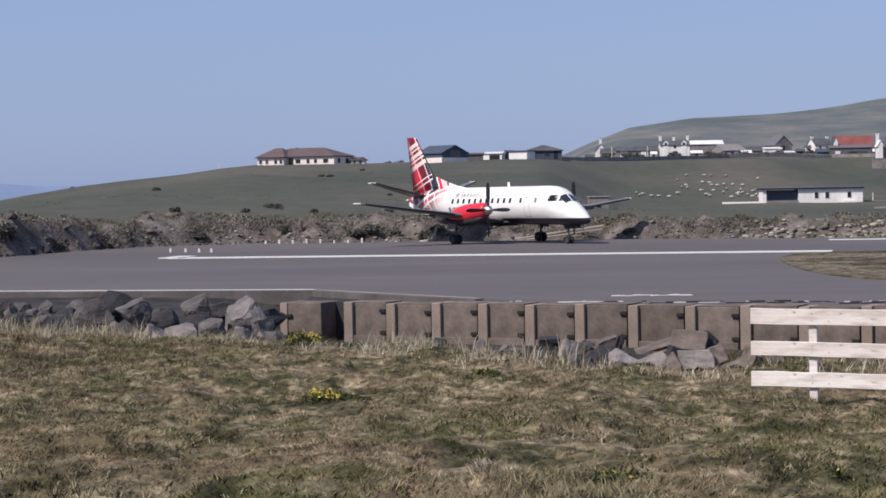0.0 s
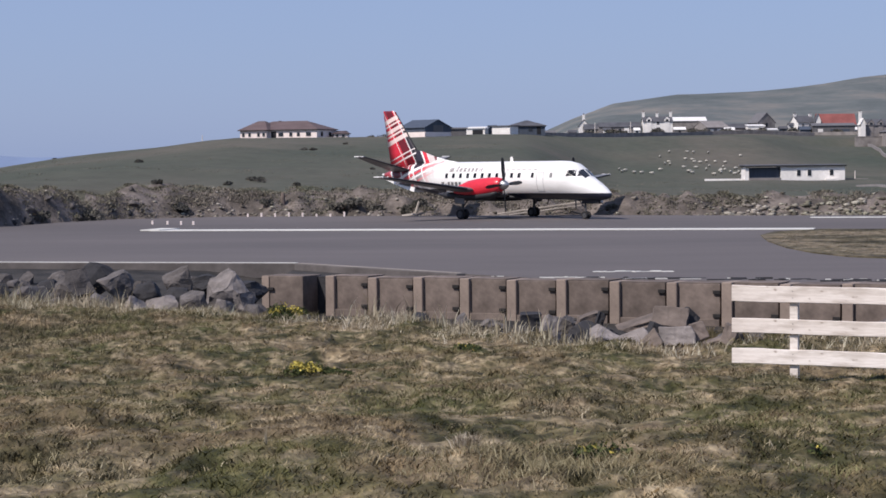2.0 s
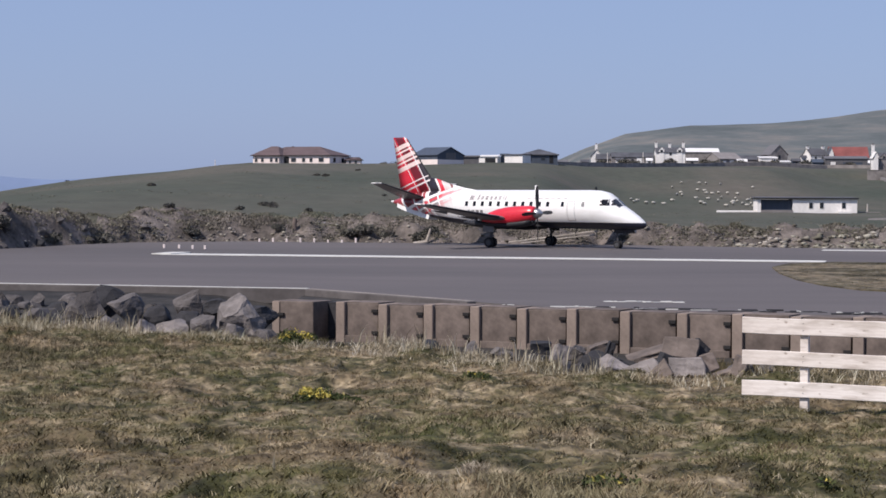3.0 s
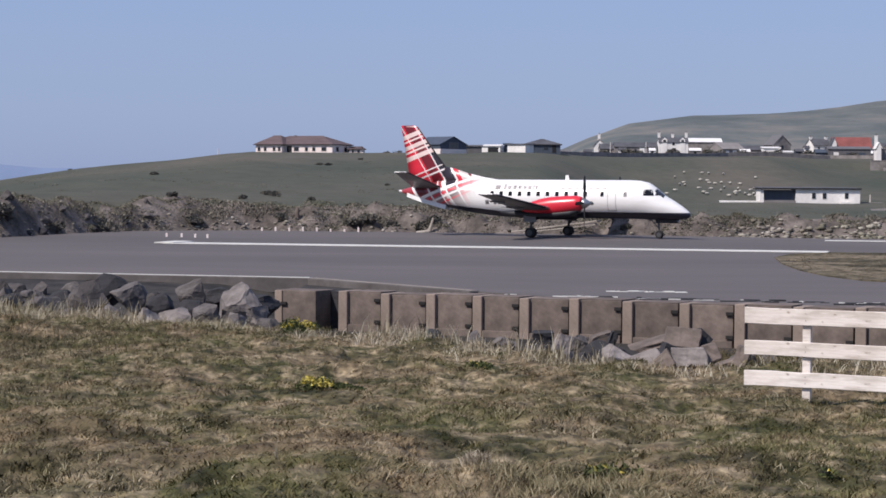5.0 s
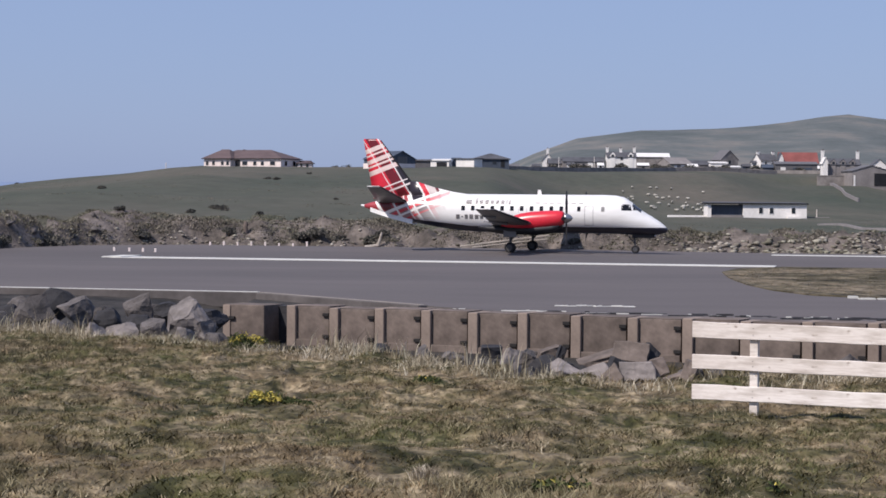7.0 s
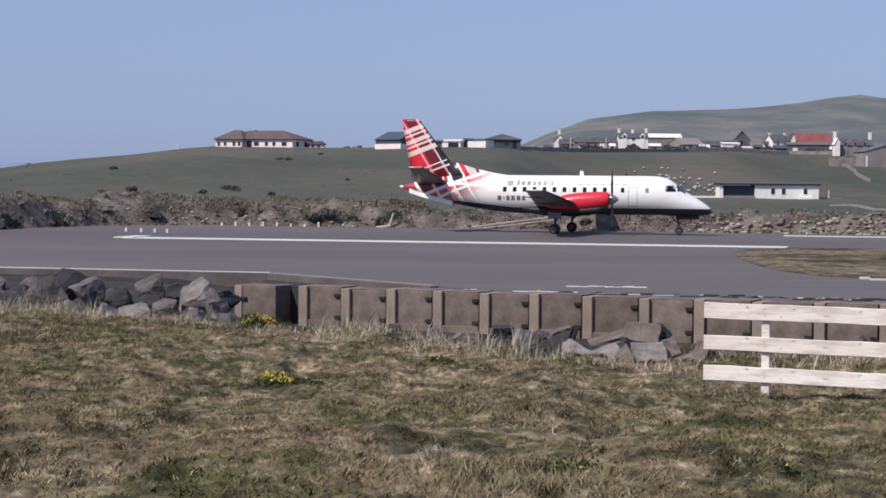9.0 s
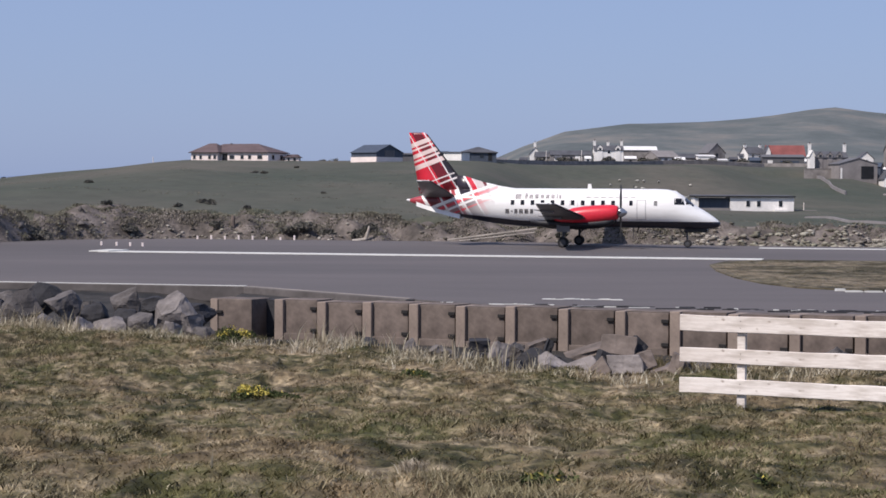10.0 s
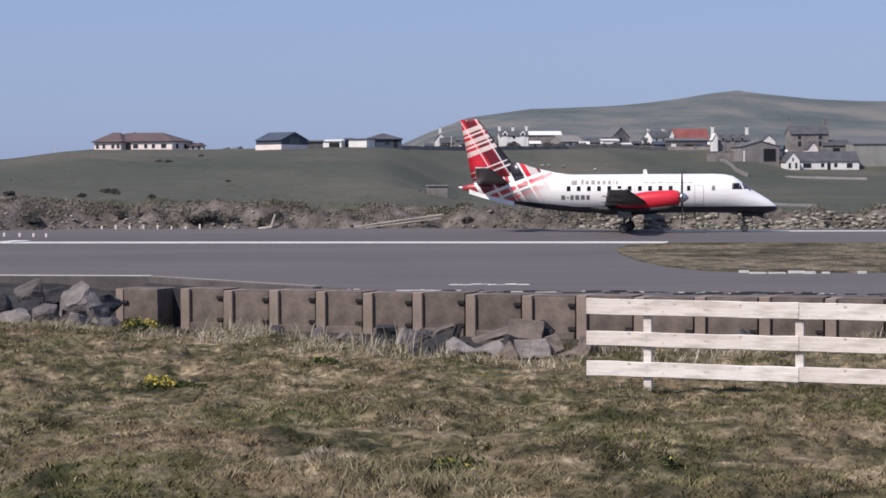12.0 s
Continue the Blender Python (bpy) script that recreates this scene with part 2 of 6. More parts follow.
def empty(name, m, label, category, group="", kind=""):
    e = new(name)
    e.matrix_basis = m
    return tagged(e, label, category, group, kind)


# ---- the lie of the land ----
def sstep(a, b, v):
    k = np.clip((v - a) / (b - a), 0, 1)
    return k * k * (3 - 2 * k)


def wob(x, y, s, seed=0.0):
    """Smooth, cheap unevenness between -1 and 1."""
    return (np.sin(x * s * 1.00 + 1.7 * np.sin(y * s * 0.73 + seed) + seed) + np.sin(y * s * 1.13 + 1.9 * np.sin(x * s * 0.61 - seed) + 2.1 * seed)
            + np.sin((x + y) * s * 0.53 + 1.3 * np.sin((x - y) * s * 0.89 + seed))) / 3


def vnoise(x, y, seed=0):
    """Value noise between -1 and 1 on a unit lattice."""
    x, y = np.asarray(x, float), np.asarray(y, float)
    xi, yi = np.floor(x), np.floor(y)
    fx, fy = x - xi, y - yi
    fx, fy = fx * fx * (3 - 2 * fx), fy * fy * (3 - 2 * fy)

    def lattice(a, b):
        v = np.sin(a * 127.1 + b * 311.7 + seed * 74.7) * 43758.5453
        return 2 * (v - np.floor(v)) - 1

    low = lattice(xi, yi) * (1 - fx) + lattice(xi + 1, yi) * fx
    top = lattice(xi, yi + 1) * (1 - fx) + lattice(xi + 1, yi + 1) * fx
    return low * (1 - fy) + top * fy


def hummocks(x, y):
    """Tussocky relief of the foreground turf, about -1 to 1."""
    return 0.5 * vnoise(x * 0.9, y * 0.7, 1) + 0.35 * vnoise(x * 2.1, y * 1.5, 2) + 0.25 * vnoise(x * 4.3, y * 2.6, 3) + 0.13 * vnoise(x * 8.5, y * 5.5, 12)


def lip_of(x):
    return np.interp(x, [-60, -12, -6, -2.5, 0, 3, 5, 8, 14, 60], [60, 46, 42.5, 40, 37, 32.6, 34, 35.2, 36, 36]) + 0.5 * wob(x, x * 0, 1.1, 3)


def bank_of(x):
    return np.interp(x, [-400, -60, -32, -28.7, -23.8, -17.3, 30, 80, 400], [60, 98, 112, 117, 131.5, 136.6, 127.0, 115.8, 43])


def near_z(x, y):
    z = 1.48 - 0.072 * (np.clip(y, 8, 27) - 11) - 0.02 * np.maximum(0, y - 27)
    z = z + np.clip(-x, -1, 14) * 0.016 * np.clip((y - 11) / 20, 0, 1.6)
    return z + 0.03 * wob(x, y, 0.9, 1) + 0.17 * hummocks(x, y)


def land_z(x, y):
    x, y = np.asarray(x, float), np.asarray(y, float)
    lip, yb = lip_of(x), bank_of(x)
    z = near_z(x, np.maximum(y, 0))
    # the ditch before the block wall, and the boulder slope beside it
    floor_z = -1.15 + np.clip((-6.5 - x) / 3, 0, 1) * np.clip((y - 46) / 24, 0, 1) * 0.95
    z = z + (floor_z - z) * sstep(lip, lip + 2.6, y)
    wall = 57.4 - 0.481 * x
    z = np.where(y > np.where(x > -6.5, wall + 1.05, 70 - 0.26 * (x + 17.8)), -0.2, z)
    # the rough bank beyond the runway
    s = y - yb
    top = np.interp(x, [-60, -34, -26, -15, -3, 12, 24, 40], [2.6, 2.4, 1.8, 1.5, 1.2, 1.0, 1.1, 1.3])
    rough = 0.5 * vnoise(x * 0.55, y * 0.5, 4) + 0.35 * vnoise(x * 1.2, y * 1.1, 5)
    bank = -0.2 + (top + 0.2) * sstep(0.2, 5.5, s) + rough * sstep(0.3, 2, s) * (1 - sstep(7, 14, s))
    # the hill behind: rising to a crest with a house, lower towards the village side
    az = x / np.maximum(y, 1)
    crest = np.interp(az * 500, [-420, -220, -160, -124, -116, -106, -93, -81, -67, -60, -31, 0, 18, 60, 110],
                      [-6, -5, -1, 4.0, 5.4, 6.9, 8.2, 9.3, 11.0, 11.5, 11.3, 12.0, 11.6, 11.4, 11])
    k = np.clip((y - yb - 5) / (480 - yb), 0, 1)
    left = top + (crest - top) * k ** 0.95
    right = np.interp(y, [140, 250, 330, 430, 480, 545, 552, 570, 650, 900], [0.9, 0.8, 0.9, 3.0, 4.2, 5.7, 6.2, 9.4, 13.4, 20])
    yard = np.interp(y, [140, 250, 330, 430, 480, 540, 560, 575, 650, 900], [0.9, 0.8, 0.9, 3.6, 5.6, 8.2, 8.8, 11.2, 13.6, 20])
    right = yard + (right - yard) * sstep(0.212, 0.232, az)
    back = np.where(y > 500, crest - (y - 500) * 0.03, left)
    ridge = np.interp(y, [480, 650, 900], [11.6, 14.2, 20])
    back = np.where((y > 480) & (az > 0.0), back + (ridge - back) * sstep(0.0, 0.06, az), back)
    mid = np.interp(y, [140, 250, 330, 400, 450, 500, 560, 650, 900], [0.9, 0.9, 1.1, 3.6, 7.0, 10.6, 12.0, 14.2, 20])
    h = back + (mid - back) * sstep(0.02, 0.07, az)
    h = h + (right - h) * sstep(0.135, 0.175, az)
    hill = np.interp(az * 1800, [-100, 0, 66, 86, 122, 178, 250, 291, 327, 356, 384, 426, 503, 700, 1200],
                     [0, 10, 38, 46, 58.6, 66.2, 68.2, 71.8, 76.6, 82.6, 80.2, 73.8, 71.8, 69, 40])
    rise = sstep(750, 1800, y) * (1 - sstep(1900, 3200, y))
    h = np.where(y > 750, h * (1 - rise) + hill * rise, h)
    h = np.where(y > 1900, h - 30 * sstep(1900, 3600, y), h)
    h = h + 0.25 * wob(x, y, 0.12, 7) * sstep(10, 60, s) + 0.8 * np.exp(-((x - 8.8) ** 2) / 60 - ((y - 171) ** 2) / 90)
    bank = np.where(s > 5.5, h + rough * (1 - sstep(7, 14, s)), bank)
    z = np.where(s > 0, bank, z)
    z = np.where((x < -33) & (y > 62) & (s < 0), -2.8, z)
    z = np.where(y < 0, near_z(x, 0 * y), z)
    return z


def land_at(x, y):
    return float(land_z(np.array([x]), np.array([y]))[0])


def axis(parts):
    out = []
    for a, b, n in parts:
        out += list(np.linspace(a, b, n, endpoint=False))
    return np.array(out + [parts[-1][1]])


def build_ground():
    side = 60 + np.cumsum(np.geomspace(1, 420, 40))
    xs = np.concatenate([-side[::-1], axis([(-60, -16, 70), (-16, -6, 60), (-6, 8, 190), (8, 16, 48), (16, 60, 70)]), side])
    far = np.geomspace(700, 4900, 30)
    ys = np.concatenate([axis([(-300, 0, 6), (0, 8, 6), (8, 46, 300), (46, 64, 48), (64, 110, 16), (110, 150, 90), (150, 700, 62)]), far[1:]])
    X, Y = np.meshgrid(xs, ys)
    Z = land_z(X, Y)
    nx, ny = len(xs), len(ys)
    me = bpy.data.meshes.new("ground")
    idx = np.arange(nx * ny).reshape(ny, nx)
    quads = np.stack([idx[:-1, :-1], idx[:-1, 1:], idx[1:, 1:], idx[1:, :-1]], -1).reshape(-1, 4)
    me.from_pydata(np.stack([X, Y, Z], -1).reshape(-1, 3).tolist(), [], quads.tolist())
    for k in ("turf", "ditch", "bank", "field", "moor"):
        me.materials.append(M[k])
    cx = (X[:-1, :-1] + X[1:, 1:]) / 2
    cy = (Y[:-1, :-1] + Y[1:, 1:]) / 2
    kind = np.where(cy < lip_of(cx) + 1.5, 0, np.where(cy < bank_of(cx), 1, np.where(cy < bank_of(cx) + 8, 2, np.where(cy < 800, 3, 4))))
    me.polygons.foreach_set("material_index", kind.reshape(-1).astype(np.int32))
    me.polygons.foreach_set("use_smooth", [True] * len(me.polygons))
    tagged(new("ground", me), "rough tussocky grassland rising to green hill pasture", "ground", kind="structure")


build_ground()
tagged(raw("water", [(-4900, -300, -2.4), (4900, -300, -2.4), (4900, 4900, -2.4), (-4900, 4900, -2.4)], [(0, 1, 2, 3)], M["water"]),
       "calm blue sea inlet", "sea", kind="structure")


def build_haze():
    top, low = [], []
    for i in range(60):
        x = -2100 + i * 30
        h = 50 * max(0.0, math.sin((i + 4) / 64 * math.pi)) ** 0.6 * (1 + 0.1 * math.sin(i * 0.5)) if x < -900 else max(0, 36 - (x + 980) * 0.25)
        top.append((x, 4800, max(0.5, h)))
        low.append((x, 4750, -5))
    n = len(top)
    faces = [(i, i + 1, n + i + 1, n + i) for i in range(n - 1)]
    tagged(raw("backdrop", low + top, faces, M["haze_land"], smooth=True), "distant blue hills in sea haze", "hills", kind="structure")


build_haze()


# ---- runway, markings and grass island ----
def crown(x, y):
    """Height of the cambered runway over its edge."""
    s, a = 0.218 * x + 0.976 * y, 0.976 * x - 0.218 * y
    top = 0.12 - 0.085 * min(1, max(0, (a + 22) / 13))
    return top * min(1, max(0, (s - 103.5) / 13))


def build_runway():
    edge = [(-90, 91), (-17.8, 71.3), (-6.2, 68.3), (-0.4, 60.6), (2.0, 57.5), (6.6, 55.3), (14.1, 51.7), (60, 29.6), (120, 20)]
    bank = [(120, 107), (80, 115.8), (30, 127.0), (-17.3, 136.6), (-23.8, 131.5), (-28.7, 117), (-32, 112), (-90, 94)]
    bm = slab(edge + bank, -0.45, 0.0)
    for s in (103.5, 107, 110, 113, 116.5):
        bmesh.ops.bisect_plane(bm, geom=bm.verts[:] + bm.edges[:] + bm.faces[:], plane_co=(0, s / 0.976, 0), plane_no=(0.218, 0.976, 0))
    for a in (-22, -18, -14, -9):
        bmesh.ops.bisect_plane(bm, geom=bm.verts[:] + bm.edges[:] + bm.faces[:], plane_co=(a / 0.976, 0, 0), plane_no=(0.976, -0.218, 0))
    for v in bm.verts:
        if v.co.z > -0.1:
            v.co.z = crown(v.co.x, v.co.y)
    tagged(part("runway", bm, M["asphalt"]), "worn grey asphalt runway end", "runway", kind="structure")


build_runway()


def stripe(name, a, b, w, label, lift=0.006):
    a, b = Vector((*a, 0)), Vector((*b, 0))
    d = (b - a).normalized()
    s = Vector((-d.y, d.x, 0)) * w / 2
    z = Vector((0, 0, lift))
    bm = bmesh.new()
    ps = [a - s, b - s, b + s, a + s]
    lo = [bm.verts.new(p + z * 0.2) for p in ps]
    up = [bm.verts.new(p + z) for p in ps]
    bm.faces.new(up)
    for i in range(4):
        bm.faces.new((lo[i], lo[(i + 1) % 4], up[(i + 1) % 4], up[i]))
    tagged(part(name, bm, M["line"]), label, "marking", kind="structure")


stripe("edge_line", (-17.6, 108.9), (17.0, 101.2), 2.1, "white painted runway edge line", 0.04)
stripe("threshold_mark", (-18.0, 109.6), (-16.9, 109.35), 3.0, "short white painted bar", 0.085)
stripe("far_edge_line", (20.5, 123.4), (75, 111.1), 1.8, "white painted far runway edge line", 0.05)


# ---- the airliner ----
def stripe_mask(n, l, w, bands):
    """1 where w lies within any (centre, half width)."""
    out = None
    for c, h in bands:
        k = n.new("ShaderNodeMath")
        k.operation = 'COMPARE'
        l.new(w, k.inputs[0])
        k.inputs[1].default_value, k.inputs[2].default_value = c, h
        if out is None:
            out = k.outputs[0]
        else:
            mx = n.new("ShaderNodeMath")
            mx.operation = 'MAXIMUM'
            l.new(out, mx.inputs[0])
            l.new(k.outputs[0], mx.inputs[1])
            out = mx.outputs[0]
    return out


def calc(n, l, op, a, b):
    k = n.new("ShaderNodeMath")
    k.operation = op
    for i, v in enumerate((a, b)):
        if isinstance(v, bpy.types.NodeSocket):
            l.new(v, k.inputs[i])
        else:
            k.inputs[i].default_value = v
    return k.outputs[0]


# the red and the navy include a slight haze lift
WHITE, RED, BLACK, NAVY = (0.80, 0.79, 0.77), (0.62, 0.028, 0.05), (0.028, 0.022, 0.03), (0.020, 0.020, 0.034)
MAROON = (0.15, 0.012, 0.02)


def livery(name, tail):
    """White gloss paint with a dark belly and, on the tail, woven bands of red, white, black and grey."""
    m, n, l, b = nodes_of(name)
    co = n.new("ShaderNodeTexCoord")
    sp = n.new("ShaderNodeSeparateXYZ")
    l.new(co.outputs["Object"], sp.inputs[0])
    x, z = sp.outputs[0], sp.outputs[2]
    wa = calc(n, l, 'SUBTRACT', z, calc(n, l, 'MULTIPLY', x, 0.38))
    wb = calc(n, l, 'ADD', z, calc(n, l, 'MULTIPLY', x, 1.6))
    if tail:
        col = mixed(n, l, RED, MAROON, stripe_mask(n, l, wb, [(-8.75, 0.55)]))
        col = mixed(n, l, col, BLACK, calc(n, l, 'MULTIPLY', stripe_mask(n, l, wb, [(-7.35, 0.75)]), calc(n, l, 'LESS_THAN', z, 6.15)))
        col = mixed(n, l, col, MAROON, calc(n, l, 'MULTIPLY', stripe_mask(n, l, wb, [(-8.5, 0.45)]), stripe_mask(n, l, wa, [(7.6, 0.4)])))
        col = mixed(n, l, col, (0.78, 0.62, 0.58), stripe_mask(n, l, wa, [(10.0, 0.15), (9.66, 0.06), (9.25, 0.14), (8.92, 0.07), (8.5, 0.16)]))
        col = mixed(n, l, col, (0.80, 0.74, 0.72), stripe_mask(n, l, wb, [(-7.97, 0.07), (-9.6, 0.05)]))
        col = mixed(n, l, col, (0.80, 0.74, 0.72), stripe_mask(n, l, wa, [(6.95, 0.06), (7.3, 0.04)]))
    else:
        band = stripe_mask(n, l, wb, [(-6.15, 0.26)])
        col = mixed(n, l, WHITE, (0.60, 0.52, 0.50), stripe_mask(n, l, wb, [(-5.4, 0.42)]))
        col = mixed(n, l, col, RED, band)
        col = mixed(n, l, col, BLACK, stripe_mask(n, l, wb, [(-7.22, 0.58)]))
        col = mixed(n, l, col, (0.34, 0.045, 0.055), calc(n, l, 'LESS_THAN', wb, -8.3))
        col = mixed(n, l, col, (0.14, 0.02, 0.025), stripe_mask(n, l, wb, [(-4.85, 0.16), (-9.3, 0.4), (-11.0, 0.5)]))
        low = calc(n, l, 'LESS_THAN', wa, 5.62)
        col = mixed(n, l, col, (0.42, 0.33, 0.33), calc(n, l, 'MULTIPLY', low, 0.5))
        col = mixed(n, l, col, RED, calc(n, l, 'MULTIPLY', stripe_mask(n, l, wa, [(5.35, 0.09), (4.75, 0.06)]), 0.85))
        col = mixed(n, l, col, WHITE, stripe_mask(n, l, wa, [(5.62, 0.10), (5.1, 0.07)]))
        col = mixed(n, l, col, WHITE, stripe_mask(n, l, wb, [(-7.95, 0.09), (-6.52, 0.08), (-8.75, 0.06), (-10.1, 0.12), (-11.9, 0.2)]))
        # the bands fade out forward over the white body
        edge = calc(n, l, 'ADD', x, calc(n, l, 'MULTIPLY', z, -0.75))
        fade = n.new("ShaderNodeMapRange")
        fade.inputs[1].default_value, fade.inputs[2].default_value = -8.3, -6.4
        l.new(edge, fade.inputs[0])
        col = mixed(n, l, col, WHITE, fade.outputs[0])
        col = mixed(n, l, col, WHITE, calc(n, l, 'GREATER_THAN', x, -4.6))
        # dark belly, with a rising line towards the tail
        line = calc(n, l, 'ADD', z, calc(n, l, 'MULTIPLY', calc(n, l, 'MINIMUM', calc(n, l, 'ADD', x, 3.0), 0.0), 0.10))
        dark = calc(n, l, 'MULTIPLY', calc(n, l, 'LESS_THAN', line, 1.57), calc(n, l, 'GREATER_THAN', x, -6.9))
        col = mixed(n, l, col, NAVY, dark)
    dirt = noise_of(n, l, 1.4, 5, (0.5, 1, 2.5))
    r = ramp_node(n, [(0.3, (0.88, 0.87, 0.86)), (0.6, (1.0, 1.0, 1.0))])
    l.new(dirt, r.inputs[0])
    l.new(mixed(n, l, col, r.outputs[0], 1.0, 'MULTIPLY'), b.inputs["Base Color"])
    b.inputs["Roughness"].default_value, b.inputs["Specular IOR Level"].default_value = 0.3, 0.45
    return m


# dark rubber, glazing and gear colours are lifted a little for haze
A = {
    "body": livery("body_livery", False), "tail": livery("tail_livery", True),
    "red": mat("red_gloss", (0.64, 0.026, 0.045), 0.3, var=0.1, coarse=1, fine=6, bump=0, spec=0.5),
    "white": mat("white_gloss", (0.80, 0.79, 0.77), 0.35, var=0.06, coarse=1, fine=6, bump=0, spec=0.5),
    "wing": mat("wing_grey", (0.17, 0.165, 0.17), 0.45, var=0.2, coarse=0.8, fine=5, bump=0.05, spec=0.4),
    "boot": mat("black_rubber_boot", (0.026, 0.026, 0.03), 0.55, var=0.2, bump=0),
    "glass": mat("dark_glazing", (0.022, 0.023, 0.03), 0.12, var=0.1, bump=0, spec=0.6),
    "metal": mat("bare_metal", (0.45, 0.45, 0.46), 0.35, 0.9, var=0.15, bump=0.05),
    "gear": mat("gear_paint", (0.085, 0.085, 0.09), 0.45, 0.2, var=0.2, bump=0.05),
    "tyre": mat("tyre_rubber", (0.028, 0.027, 0.029), 0.85, var=0.3, bump=0.2, dist=0.01),
    "blade": mat("prop_blade", (0.03, 0.03, 0.033), 0.45, var=0.2, bump=0),
    "ink": mat("grey_lettering", (0.64, 0.60, 0.60), 0.4, var=0.1, bump=0),
    "dark_ink": mat("dark_lettering", (0.28, 0.27, 0.28), 0.4, var=0.1, bump=0),
    "seam": mat("panel_seam", (0.48, 0.47, 0.47), 0.5, var=0.1, bump=0),
}

# station x, top z, bottom z, half width of the hull
HULL = [(9.11, 1.50, 1.36, 0.05), (8.95, 1.68, 1.24, 0.24), (8.6, 1.95, 1.16, 0.45), (8.1, 2.27, 1.11, 0.68), (7.55, 2.58, 1.10, 0.86),
        (7.2, 2.86, 1.11, 0.96), (6.85, 3.14, 1.12, 1.03), (6.45, 3.40, 1.14, 1.09), (5.9, 3.52, 1.16, 1.14), (5.2, 3.55, 1.17, 1.155), (3.5, 3.55, 1.17, 1.155), (1.0, 3.55, 1.17, 1.155),
        (-1.0, 3.55, 1.17, 1.155), (-2.9, 3.55, 1.20, 1.155), (-4.2, 3.55, 1.31, 1.11), (-5.4, 3.55, 1.47, 1.03), (-6.6, 3.52, 1.68, 0.89),
        (-7.6, 3.44, 1.90, 0.73), (-8.4, 3.28, 2.10, 0.57), (-9.2, 3.12, 2.33, 0.38), (-9.8, 2.98, 2.52, 0.22), (-10.2, 2.86, 2.66, 0.09)]


def hull_at(x):
    hs = HULL[::-1]
    xs = [h[0] for h in hs]
    return [float(np.interp(x, xs, [h[k] for h in hs])) for k in (1, 2, 3)]


def hull_y(x, z):
    """Half width of the hull at a height."""
    top, low, hw = hull_at(x)
    c, r = (top + low) / 2, (top - low) / 2
    return hw * math.sqrt(max(0.0, 1 - ((z - c) / r) ** 2))


def hull_ring(x, top, low, hw, seg=40):
    c, r = (top + low) / 2, (top - low) / 2
    return [(x, hw * math.cos(2 * math.pi * i / seg), c + r * math.sin(2 * math.pi * i / seg)) for i in range(seg)]


def skin_patch(x0, x1, z0, z1, side, lift=0.012, nx=2, nz=4, cut=0.0):
    """A thin plate that lies on the hull's flank. cut: slant of the forward edge."""
    bm = bmesh.new()
    grid = []
    for i in range(nx + 1):
        col = []
        for j in range(nz + 1):
            z = z0 + (z1 - z0) * j / nz
            x = x0 + (x1 - cut * j / nz - x0) * i / nx
            col.append(bm.verts.new((x, side * (hull_y(x, z) + lift), z)))
        grid.append(col)
    for i in range(nx):
        for j in range(nz):
            bm.faces.new((grid[i][j], grid[i + 1][j], grid[i + 1][j + 1], grid[i][j + 1]))
    bmesh.ops.solidify(bm, geom=bm.faces[:], thickness=0.008)
    return bm


def foil(chord_le, chord_te, y, z, thick, seg=10, vertical=False):
    """A wing section ring between leading and trailing edge x."""
    c = chord_le - chord_te
    pts = []
    us = [0, 0.02, 0.08, 0.2, 0.4, 0.65, 1.0]
    yt = [5 * thick * (0.2969 * math.sqrt(u) - 0.126 * u - 0.3516 * u * u + 0.2843 * u ** 3 - 0.1036 * u ** 4) for u in us]
    for u, t in zip(us, yt):
        pts.append((chord_le - u * c, t * c))
    for u, t in list(zip(us, yt))[-2:0:-1]:
        pts.append((chord_le - u * c, -0.7 * t * c))
    if vertical:
        return [(px, pt, z) for px, pt in pts]
    return [(px, y, z + pt) for px, pt in pts]


def wheel(name, parent, at, r, w):
    """An axle Empty-free wheel: tyre mesh with its rim as a sub-part."""
    bm = bmesh.new()
    prof = [(r * 0.60, w * 0.42), (r * 0.86, w * 0.5), (r * 0.97, w * 0.36), (r, w * 0.14), (r, -w * 0.14), (r * 0.97, -w * 0.36), (r * 0.86, -w * 0.5), (r * 0.60, -w * 0.42)]
    seg = 24
    rings = [[(q * math.cos(2 * math.pi * i / seg), yy, q * math.sin(2 * math.pi * i / seg)) for q, yy in prof] for i in range(seg)]
    bm.free()
    bm = loft(rings + [rings[0]], caps=False)
    bmesh.ops.remove_doubles(bm, verts=bm.verts, dist=1e-5)
    ty = part(name, bm, A["tyre"], parent, "black rubber tyre", smooth=True)
    ty.location = at
    bm = bmesh.new()
    rod(bm, (0, -w * 0.36, 0), (0, w * 0.36, 0), r * 0.62, seg=20)
    for i in range(6):
        a = i * math.pi / 3
        rod(bm, (r * 0.36 * math.cos(a), -w * 0.42, r * 0.36 * math.sin(a)), (r * 0.36 * math.cos(a), w * 0.42, r * 0.36 * math.sin(a)), r * 0.07, seg=6)
    rod(bm, (0, -w * 0.5, 0), (0, w * 0.5, 0), r * 0.17, seg=10)
    part("rim", bm, A["gear"], ty, "grey metal rim")
    return ty


PLANE_R, NOSE_R = 0.31, 0.235


